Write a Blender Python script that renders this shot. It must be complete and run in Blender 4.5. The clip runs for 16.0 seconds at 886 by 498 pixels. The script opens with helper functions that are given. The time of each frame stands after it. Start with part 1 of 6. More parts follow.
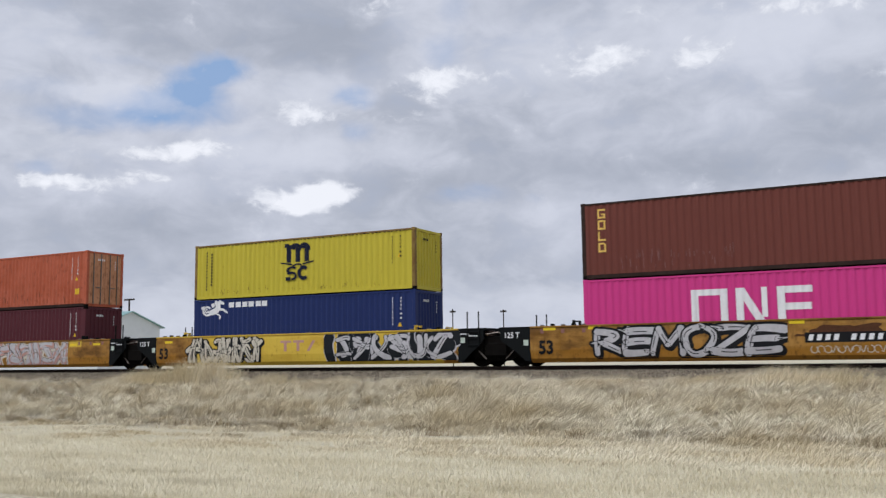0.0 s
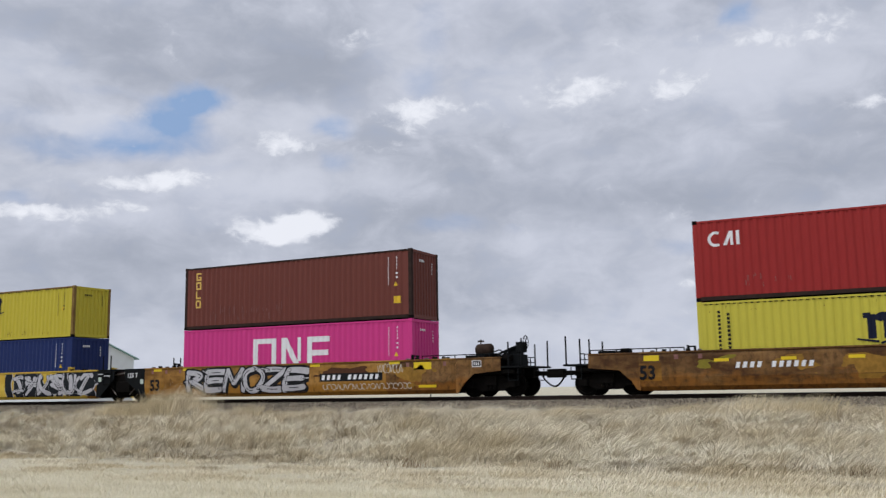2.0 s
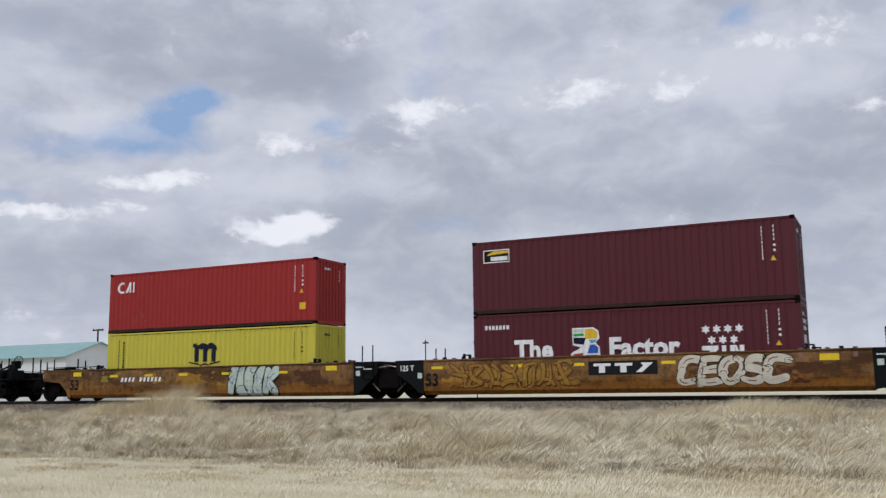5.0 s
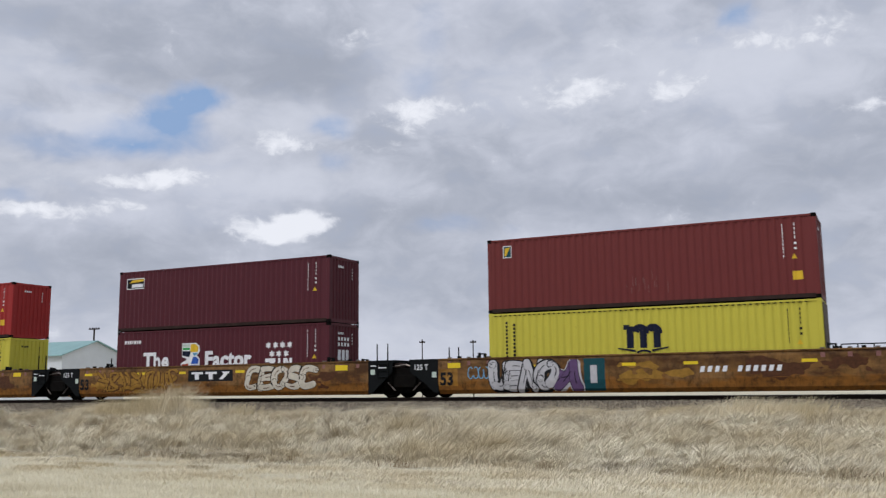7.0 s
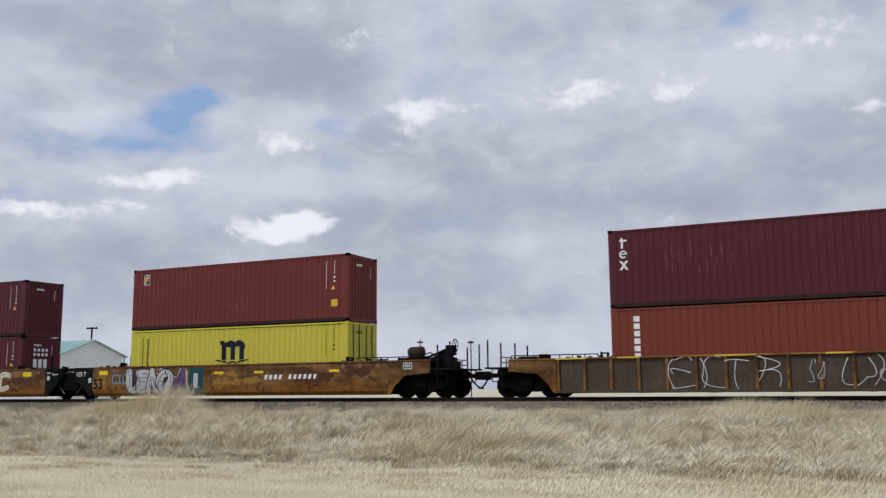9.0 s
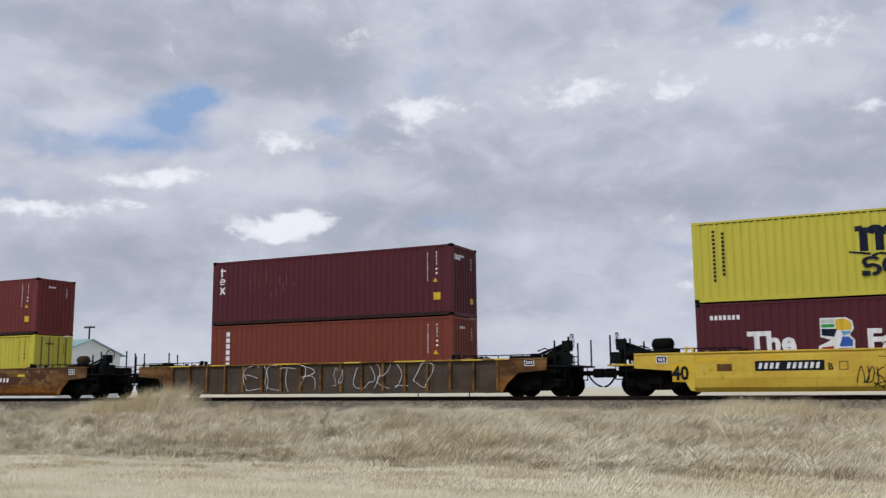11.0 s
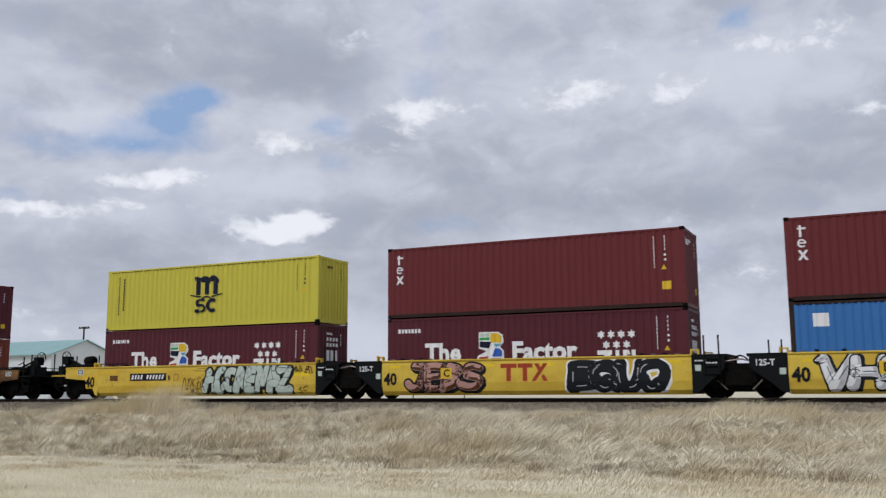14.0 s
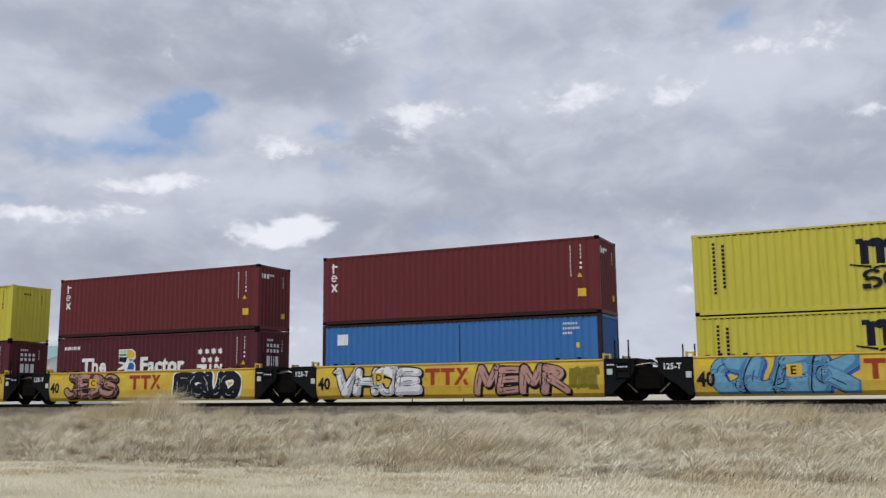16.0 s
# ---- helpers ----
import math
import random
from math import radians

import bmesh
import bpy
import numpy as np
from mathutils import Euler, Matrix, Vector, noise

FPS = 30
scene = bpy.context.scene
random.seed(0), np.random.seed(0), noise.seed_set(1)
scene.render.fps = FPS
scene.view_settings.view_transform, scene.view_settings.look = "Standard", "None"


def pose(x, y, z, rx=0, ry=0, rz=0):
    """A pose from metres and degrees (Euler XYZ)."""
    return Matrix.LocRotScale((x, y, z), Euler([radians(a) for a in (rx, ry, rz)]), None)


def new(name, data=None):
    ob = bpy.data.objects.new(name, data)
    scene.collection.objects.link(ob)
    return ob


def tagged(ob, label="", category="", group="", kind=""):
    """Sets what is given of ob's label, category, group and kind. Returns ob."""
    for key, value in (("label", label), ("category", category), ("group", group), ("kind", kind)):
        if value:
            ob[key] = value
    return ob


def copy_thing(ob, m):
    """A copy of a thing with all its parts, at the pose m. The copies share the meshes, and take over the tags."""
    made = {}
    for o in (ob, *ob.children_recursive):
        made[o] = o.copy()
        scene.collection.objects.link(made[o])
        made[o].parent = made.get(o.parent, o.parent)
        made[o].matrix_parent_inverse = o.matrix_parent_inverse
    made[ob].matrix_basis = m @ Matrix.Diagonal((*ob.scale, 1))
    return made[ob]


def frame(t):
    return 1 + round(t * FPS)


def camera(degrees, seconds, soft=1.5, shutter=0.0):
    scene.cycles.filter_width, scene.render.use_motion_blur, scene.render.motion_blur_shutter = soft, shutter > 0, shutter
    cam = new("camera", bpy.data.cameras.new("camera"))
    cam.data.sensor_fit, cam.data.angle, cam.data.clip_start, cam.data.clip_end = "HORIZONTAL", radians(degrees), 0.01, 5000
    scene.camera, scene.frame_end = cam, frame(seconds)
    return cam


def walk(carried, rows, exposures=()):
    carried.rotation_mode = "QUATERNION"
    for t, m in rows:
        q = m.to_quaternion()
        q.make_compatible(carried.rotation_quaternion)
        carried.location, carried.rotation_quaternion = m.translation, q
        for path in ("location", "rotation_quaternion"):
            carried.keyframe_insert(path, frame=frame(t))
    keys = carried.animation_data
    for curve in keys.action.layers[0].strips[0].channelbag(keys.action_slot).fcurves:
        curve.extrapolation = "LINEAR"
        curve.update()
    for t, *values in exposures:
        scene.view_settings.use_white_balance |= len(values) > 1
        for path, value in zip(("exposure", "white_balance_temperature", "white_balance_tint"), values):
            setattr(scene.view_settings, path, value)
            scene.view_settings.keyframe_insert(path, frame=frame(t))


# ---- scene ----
# ---- camera: held at eye height in the field, swinging a little at the start ----
EYE = 1.65
RAIL = EYE - 0.356
TRACK = 34.58
cam = camera(51.38, 16.0, soft=1.3, shutter=0.12)


def aim(yaw, pitch, roll):
    """Yaw to the left of the track's square, pitch up, roll, in degrees."""
    return Matrix.Translation((0, 0, EYE)) @ Matrix.Rotation(radians(yaw), 4, "Z") @ Matrix.Rotation(radians(90 + pitch), 4, "X") @ Matrix.Rotation(radians(roll), 4, "Z")


CAMERA_ROWS = [
    (0, 27.925, 6.761, -0.723), (0.5, 27.194, 7.871, -0.912), (1, 26.692, 8.548, -1.028), (1.5, 26.494, 8.708, -1.039),
    (2, 26.474, 8.604, -0.962), (2.5, 26.461, 8.464, -0.864), (3, 26.427, 8.399, -0.794), (3.5, 26.410, 8.472, -0.761),
    (4, 26.377, 8.610, -0.751), (6.5, 26.035, 8.654, -0.636), (7, 26.020, 8.617, -0.647), (7.5, 25.959, 8.592, -0.631),
    (8, 25.875, 8.573, -0.592), (8.5, 25.918, 8.588, -0.543), (9, 25.903, 8.640, -0.493), (11.5, 25.703, 8.563, -0.483),
    (12, 25.630, 8.537, -0.474), (12.5, 25.621, 8.517, -0.446), (13, 25.547, 8.557, -0.397), (13.5, 25.522, 8.618, -0.349),
    (14, 25.490, 8.682, -0.337), (14.5, 25.409, 8.727, -0.376), (15, 25.433, 8.785, -0.437), (15.5, 25.441, 8.856, -0.509),
    (16, 25.394, 8.884, -0.607)]
walk(cam, [(t, aim(y, p, r)) for t, y, p, r in CAMERA_ROWS], [(0, .07, 6250, 10), (1, 0, 6250, 10), (16, 0, 6250, 10)])

# the train's way to the left, seconds and metres
TRAIN_ROWS = [
    (0, 0.000), (0.5, -4.639), (1, -9.275), (1.5, -13.925), (2, -18.608), (2.5, -23.321), (3, -28.039),
    (3.5, -32.756), (4, -37.462), (6.5, -60.995), (7, -65.702), (7.5, -70.403), (8, -75.048), (8.5, -79.655),
    (9, -84.279), (11.5, -107.516), (12, -112.185), (12.5, -116.841), (13, -121.504), (13.5, -126.136), (14, -130.746),
    (14.5, -135.380), (15, -140.042), (15.5, -144.736), (16, -149.451)]

# ---- light: broken overcast, a weak wide sun behind the camera ----
SUN_EL, SUN_AZ = 46, 208
world = bpy.data.worlds.new("world")
scene.world = world
world.use_nodes = True
wn, wl = world.node_tree.nodes, world.node_tree.links
bg = wn["Background"]
sky = wn.new("ShaderNodeTexSky")
sky.sky_type, sky.sun_disc = "NISHITA", False
sky.sun_elevation, sky.sun_rotation = radians(SUN_EL), radians(SUN_AZ)
wnoise = wn.new("ShaderNodeTexNoise")
wnoise.inputs["Scale"].default_value = 3
wramp = wn.new("ShaderNodeValToRGB")
wramp.color_ramp.elements[0].position, wramp.color_ramp.elements[0].color = .3, (.6, .6, .6, 1)
wramp.color_ramp.elements[1].position, wramp.color_ramp.elements[1].color = .6, (.95, .95, .95, 1)
wmix = wn.new("ShaderNodeMix")
wmix.data_type = "RGBA"
wl.new(wnoise.outputs["Fac"], wramp.inputs["Fac"])
wl.new(wramp.outputs["Color"], wmix.inputs["Factor"])
wl.new(sky.outputs["Color"], wmix.inputs["A"])
wmix.inputs["B"].default_value = (7.2, 7.4, 7.9, 1)
wl.new(wmix.outputs["Result"], bg.inputs["Color"])
bg.inputs["Strength"].default_value = .1
sun_data = bpy.data.lights.new("sun", "SUN")
sun_data.energy, sun_data.angle, sun_data.color = 1.4, radians(12), (1, .97, .94)
sun = new("sun", sun_data)
sun.rotation_euler = Euler((radians(90 - SUN_EL), 0, radians(180 - SUN_AZ)))


# ---- materials ----
def lin(r, g, b):
    f = lambda v: v / 12.92 if v <= .04045 else ((v + .055) / 1.055) ** 2.4
    return (f(r / 255), f(g / 255), f(b / 255), 1)


def nodes_of(name):
    m = bpy.data.materials.new(name)
    m.use_nodes = True
    return m, m.node_tree.nodes, m.node_tree.links, m.node_tree.nodes["Principled BSDF"]


def noise_fac(n, l, vec, scale, detail=6, rough=.6, lo=.4, hi=.6):
    t = n.new("ShaderNodeTexNoise")
    t.inputs["Scale"].default_value, t.inputs["Detail"].default_value, t.inputs["Roughness"].default_value = scale, detail, rough
    l.new(vec, t.inputs["Vector"])
    r = n.new("ShaderNodeMapRange")
    r.inputs["From Min"].default_value, r.inputs["From Max"].default_value = lo, hi
    l.new(t.outputs["Fac"], r.inputs["Value"])
    return r.outputs["Result"]


def mixed(n, l, fac, a, b, mode="MIX"):
    m = n.new("ShaderNodeMix")
    m.data_type, m.blend_type = "RGBA", mode
    for sock, val in (("Factor", fac), ("A", a), ("B", b)):
        if isinstance(val, (float, int, tuple)):
            m.inputs[sock].default_value = val
        else:
            l.new(val, m.inputs[sock])
    return m.outputs["Result"]


def scaled_coord(n, l, sx, sy, sz):
    tc, mp = n.new("ShaderNodeTexCoord"), n.new("ShaderNodeMapping")
    oi = n.new("ShaderNodeObjectInfo")
    mp.inputs["Scale"].default_value = (sx, sy, sz)
    mul = n.new("ShaderNodeMath")
    mul.operation = "MULTIPLY"
    mul.inputs[1].default_value = 40
    l.new(oi.outputs["Random"], mul.inputs[0])
    l.new(tc.outputs["Object"], mp.inputs["Vector"])
    l.new(mul.outputs["Value"], mp.inputs["Location"])
    return mp.outputs["Vector"]


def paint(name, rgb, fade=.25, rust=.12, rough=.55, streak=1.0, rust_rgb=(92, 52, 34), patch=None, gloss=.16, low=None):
    """Weathered paint on steel: faded blotches, vertical streaks, rust specks; low: a lighter colour mixed in towards
    the bottom, with a ragged edge.
    """
    m, n, l, p = nodes_of(name)
    c = lin(*rgb)
    light = tuple(min(1, v * 1.25 + .03) for v in c[:3]) + (1,)
    dark = tuple(v * .68 for v in c[:3]) + (1,)
    big = noise_fac(n, l, scaled_coord(n, l, .5, .5, .9), 1.2, lo=.3, hi=.75)
    col = mixed(n, l, big, light if fade > .3 else c, c)
    if patch:
        col = mixed(n, l, noise_fac(n, l, scaled_coord(n, l, .35, .35, .8), 1.5, lo=.42, hi=.6), col, lin(*patch))
    # noise breaks up the height at which the lower colour starts
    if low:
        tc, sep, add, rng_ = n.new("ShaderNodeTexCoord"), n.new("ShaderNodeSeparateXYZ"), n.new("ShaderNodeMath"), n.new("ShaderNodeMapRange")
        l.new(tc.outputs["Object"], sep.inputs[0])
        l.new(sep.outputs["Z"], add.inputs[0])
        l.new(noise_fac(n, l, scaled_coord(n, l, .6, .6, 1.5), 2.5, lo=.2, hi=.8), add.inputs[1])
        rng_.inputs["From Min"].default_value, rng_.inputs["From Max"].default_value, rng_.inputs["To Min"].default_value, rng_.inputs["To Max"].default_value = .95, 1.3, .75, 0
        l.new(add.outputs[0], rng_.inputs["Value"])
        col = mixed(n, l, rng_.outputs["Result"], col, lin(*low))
    st = noise_fac(n, l, scaled_coord(n, l, 7, 7, .35), 1.6, lo=.5, hi=.85)
    f = n.new("ShaderNodeMath")
    f.operation = "MULTIPLY"
    f.inputs[1].default_value = fade * streak * 1.6
    l.new(st, f.inputs[0])
    col = mixed(n, l, f.outputs[0], col, dark)
    sp = noise_fac(n, l, scaled_coord(n, l, 1, 1, .6), 5, detail=9, rough=.72, lo=.66 - rust * .5, hi=.74)
    f2 = n.new("ShaderNodeMath")
    f2.operation = "MULTIPLY"
    f2.inputs[1].default_value = min(1, rust * 5)
    l.new(sp, f2.inputs[0])
    col = mixed(n, l, f2.outputs[0], col, lin(*rust_rgb))
    l.new(col, p.inputs["Base Color"])
    p.inputs["Roughness"].default_value = rough
    p.inputs["Specular IOR Level"].default_value = gloss
    bump = n.new("ShaderNodeBump")
    bump.inputs["Strength"].default_value, bump.inputs["Distance"].default_value = .25, .01
    l.new(noise_fac(n, l, scaled_coord(n, l, 1, 1, 1), 9, lo=.2, hi=.8), bump.inputs["Height"])
    l.new(bump.outputs["Normal"], p.inputs["Normal"])
    return m


def plain(name, rgb, rough=.6, metal=0.0, vary=.15, scale=6, gloss=.2):
    m, n, l, p = nodes_of(name)
    c = lin(*rgb)
    fac = noise_fac(n, l, scaled_coord(n, l, 1, 1, 1), scale, lo=.3, hi=.75)
    l.new(mixed(n, l, fac, c, tuple(v * (1 - vary * 2) for v in c[:3]) + (1,)), p.inputs["Base Color"])
    p.inputs["Roughness"].default_value, p.inputs["Metallic"].default_value = rough, metal
    p.inputs["Specular IOR Level"].default_value = gloss
    return m


M = {
    "msc": paint("yellow_paint", (190, 180, 68), rust=.06),
    "msc_old": paint("worn_yellow_paint", (188, 174, 58), fade=.3, rust=.12),
    "msc_rust": paint("rusty_yellow_edge", (120, 98, 44), fade=.5, rust=.5),
    "maroon": paint("maroon_paint", (99, 42, 45), rust=.03),
    "darkmaroon": paint("dark_maroon_paint", (81, 36, 44), rust=.03),
    "red": paint("red_paint", (146, 43, 42), rust=.03),
    "brown": paint("brown_paint", (106, 58, 50), rust=.05),
    "magenta": paint("magenta_paint", (198, 60, 130), fade=.15, rust=.02),
    "navy": paint("navy_paint", (32, 46, 94), fade=.2, rust=.03),
    "blue": paint("blue_paint", (58, 108, 168), rust=.05),
    "orange": paint("orange_paint", (158, 76, 48), fade=.35, rust=.24, rust_rgb=(104, 52, 34)),
    "triton": paint("rust_orange_paint", (114, 57, 45), rust=.05),
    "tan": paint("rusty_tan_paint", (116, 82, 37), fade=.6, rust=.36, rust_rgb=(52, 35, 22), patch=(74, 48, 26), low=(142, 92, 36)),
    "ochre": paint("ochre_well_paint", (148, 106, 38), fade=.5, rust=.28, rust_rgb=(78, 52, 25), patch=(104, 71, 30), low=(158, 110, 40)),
    "door_tan": paint("worn_door_paint", (176, 122, 86), fade=.5, rust=.3),
    "sky_deep": plain("mid_blue_spray", (78, 130, 170), vary=.14),
    "brownwell": paint("brown_well_paint", (60, 48, 35), fade=.4, rust=.25, rust_rgb=(62, 46, 32)),
    "yellowwell": paint("well_yellow_paint", (208, 178, 70), fade=.3, rust=.15, rust_rgb=(120, 84, 34), patch=(196, 162, 60)),
    "black": paint("black_paint", (24, 26, 27), fade=.3, rust=.06, rough=.75, rust_rgb=(26, 22, 20), gloss=.05),
    "under": plain("dirty_steel", (20, 18, 16), rough=.85, vary=.3, scale=5, gloss=.06),
    "white": plain("white_marking", (228, 228, 230), vary=.06),
    "tank_brown": plain("dusty_brown_steel", (66, 54, 46), rough=.85, vary=.25, scale=5, gloss=.05),
    "dark_steel": plain("dull_dark_steel", (58, 46, 42), rough=.8, vary=.25, scale=4, gloss=.08),
    "redbrown": paint("red_brown_paint", (106, 48, 47), rust=.04),
    "rustbrown": plain("rust_stain", (86, 52, 30), vary=.25, scale=9),
    "stain": plain("bare_ochre_stain", (158, 118, 46), vary=.25, scale=5),
    "scuff": plain("pale_scuff", (140, 98, 94), vary=.2, scale=9),
    "olive": plain("olive_spray", (134, 122, 40), vary=.2),
    "ink": plain("black_marking", (16, 17, 21), vary=.1),
    "logo_navy": plain("navy_marking", (16, 22, 46), vary=.1),
    "reflector": plain("yellow_reflector", (224, 194, 40), vary=.06, rough=.4),
    "label_yellow": plain("yellow_label", (216, 178, 48), vary=.06),
    "cream": plain("cream_spray", (206, 198, 182), vary=.12),
    "pink_spray": plain("pink_spray", (188, 144, 134), vary=.12),
    "sky_spray": plain("light_blue_spray", (112, 164, 196), vary=.14),
    "green_spray": plain("mint_spray", (192, 205, 194), vary=.12),
    "grey_spray": plain("grey_spray", (190, 188, 192), vary=.12),
    "charcoal": plain("charcoal_spray", (22, 26, 32), vary=.12),
    "teal_spray": plain("teal_spray", (22, 72, 80), vary=.12),
    "violet_spray": plain("violet_spray", (98, 74, 112), vary=.12),
    "red_mark": plain("red_marking", (160, 62, 40), vary=.12),
    "gold": plain("gold_marking", (226, 190, 100), vary=.1),
    "steel": plain("rail_steel", (120, 112, 106), rough=.35, metal=.8),
    "rail_side": plain("rusty_rail", (44, 34, 30), rough=.85),
    "wood": plain("weathered_tie", (52, 45, 40), rough=.9, scale=14),
    "blue_spray": plain("blue_spray", (52, 92, 178), vary=.1),
    "green_mark": plain("green_marking", (60, 160, 80), vary=.1),
}


def steps(stops):
    out = []
    for a, b, s in stops:
        out += list(np.arange(a, b, s))
    return out + [stops[-1][1]]


# ---- sky: a far shell of broken cloud in front of the camera, drifting slowly ----
def cloud_material():
    m = bpy.data.materials.new("cloud_layer")
    m.use_nodes = True
    n, l = m.node_tree.nodes, m.node_tree.links
    n.clear()
    uv = n.new("ShaderNodeUVMap").outputs["UV"]

    def fbm(su, sv, detail, rough, off=0.0, src=None, distort=0.0):
        mp = n.new("ShaderNodeMapping")
        mp.inputs["Scale"].default_value, mp.inputs["Location"].default_value = (su, sv, 1), (off, off * .7, off * .3)
        l.new(src or uv, mp.inputs["Vector"])
        t = n.new("ShaderNodeTexNoise")
        t.inputs["Scale"].default_value, t.inputs["Detail"].default_value, t.inputs["Roughness"].default_value = 1, detail, rough
        t.inputs["Distortion"].default_value = distort
        l.new(mp.outputs["Vector"], t.inputs["Vector"])
        return t

    cover = n.new("ShaderNodeVertexColor")
    cover.layer_name = "cover"
    kinds = n.new("ShaderNodeSeparateColor")
    l.new(cover.outputs["Color"], kinds.inputs[0])
    blue_part, white_part, grey_part = kinds.outputs[0], kinds.outputs[1], kinds.outputs[2]

    def level(v, lo, hi, to_lo=0.0, to_hi=1.0, soft=False):
        r = n.new("ShaderNodeMapRange")
        if soft:
            r.interpolation_type = "SMOOTHSTEP"
        r.inputs["From Min"].default_value, r.inputs["From Max"].default_value = lo, hi
        r.inputs["To Min"].default_value, r.inputs["To Max"].default_value = to_lo, to_hi
        l.new(v, r.inputs["Value"])
        return r.outputs["Result"]

    def maths(op, a, b):
        k = n.new("ShaderNodeMath")
        k.operation = op
        for i, v in enumerate((a, b)):
            if isinstance(v, (int, float)):
                k.inputs[i].default_value = v
            else:
                l.new(v, k.inputs[i])
        return k.outputs[0]

    def billow(su, sv, off):
        """Rounded heads side by side, at several sizes."""
        mp = n.new("ShaderNodeMapping")
        mp.inputs["Scale"].default_value, mp.inputs["Location"].default_value = (su, sv, 1), (off, off * .6, 0)
        l.new(uv, mp.inputs["Vector"])
        v = n.new("ShaderNodeTexVoronoi")
        v.feature, v.inputs["Smoothness"].default_value = "SMOOTH_F1", .7
        v.inputs["Scale"].default_value, v.inputs["Detail"].default_value, v.inputs["Roughness"].default_value = 1, 2.5, .5
        l.new(mp.outputs["Vector"], v.inputs["Vector"])
        return maths("SUBTRACT", 1, v.outputs["Distance"])

    broad = fbm(.09, .17, 4, .5, 11).outputs["Fac"]
    fine = fbm(.3, .5, 7, .56, 5, distort=.35).outputs["Fac"]
    heads = billow(.5, .72, 4)
    base = mixed(n, l, level(broad, .35, .65), lin(175, 179, 190), lin(197, 200, 211))
    base = mixed(n, l, level(fine, .4, .72, 0, .6), base, lin(209, 211, 221))
    base = mixed(n, l, level(heads, .35, .75, 0, .3), base, lin(204, 206, 217))
    base = mixed(n, l, maths("MULTIPLY", level(maths("ADD", grey_part, maths("MULTIPLY", maths("SUBTRACT", fine, .5), 1.2)), .1, -1.0), .8), base, lin(158, 163, 175))
    glow = maths("ADD", grey_part, maths("MULTIPLY", maths("SUBTRACT", fine, .5), .8))
    base = mixed(n, l, level(glow, .05, 1, 0, .8), base, lin(212, 214, 223))
    blue = level(maths("ADD", blue_part, maths("MULTIPLY", maths("SUBTRACT", .5, fine), 1.3)), .05, 1.25)
    deep = mixed(n, l, blue, lin(180, 189, 212), lin(139, 167, 205))
    base = mixed(n, l, maths("MULTIPLY", blue, .92), base, deep)
    lumps = maths("ADD", maths("MULTIPLY", maths("SUBTRACT", heads, .4), .5), maths("MULTIPLY", maths("SUBTRACT", fine, .5), 1.7))
    curl = fbm(1.0, 1.5, 6, .62, 23, distort=.5).outputs["Fac"]
    mass = maths("ADD", maths("MULTIPLY", white_part, .85), maths("ADD", lumps, maths("MULTIPLY", maths("SUBTRACT", curl, .5), 1.9)))
    bright = mixed(n, l, level(mass, .5, 1.35), lin(208, 210, 218), lin(242, 242, 246))
    base = mixed(n, l, maths("MULTIPLY", level(mass, .2, .95, soft=True), .9), base, bright)
    em = n.new("ShaderNodeEmission")
    l.new(base, em.inputs["Color"])
    out = n.new("ShaderNodeOutputMaterial")
    l.new(em.outputs[0], out.inputs["Surface"])
    return m


# azimuth, elevation, half width, half height in degrees, weight
BLUE = [(-41.8, 17.55, 1.48, 0.74, 1.3), (-43.3, 16.55, 1.74, 0.80, 1), (-44.5, 15.15, 3.10, 1.00, 0.98), (-48.9, 14.15, 4.00, 0.65, 0.72), (-47.5, 17.55, 2.04, 0.32, 0.34), (-51.9, 11.15, 1.10, 0.38, 0.59), (-52.1, 15.65, 1.96, 0.63, 0.42), (-33.5, 16.15, 1.15, 0.55, 0.94), (-33.3, 14.05, 0.86, 0.56, 0.59), (-27.0, 21.95, 0.96, 1.71, 0.35), (-27.9, 18.75, 1.09, 1.04, 0.41), (-7.8, 21.45, 1.05, 0.65, 0.94), (-26.2, 10.15, 1.78, 0.49, 0.51), (-11.3, 8.35, 1.37, 0.54, 0.51), (-21.9, 9.85, 0.71, 0.35, 0.34)]
PUFF = [(-36.8, 10.10, 3.37, 0.60, 1.2), (-34.6, 10.50, 1.69, 0.56, 1.2), (-37.7, 9.30, 1.68, 0.47, 0.84), (-36.1, 9.60, 1.69, 0.63, 1.1), (-42.5, 12.80, 2.08, 0.62, 1.2), (-44.7, 12.40, 1.85, 0.43, 0.95), (-46.9, 12.10, 1.42, 0.34, 0.73), (-49.9, 12.30, 1.58, 0.37, 0.63), (-51.4, 10.40, 1.96, 0.44, 1.2), (-49.1, 10.40, 1.58, 0.38, 0.95), (-46.4, 11.00, 1.54, 0.38, 1.2), (-41.3, 11.00, 1.25, 0.20, 0.53), (-35.9, 15.10, 1.72, 0.71, 0.84), (-37.8, 15.30, 1.70, 0.71, 0.58), (-31.8, 21.50, 1.40, 0.63, 0.95), (-52.3, 18.30, 1.19, 0.51, 0.63)]
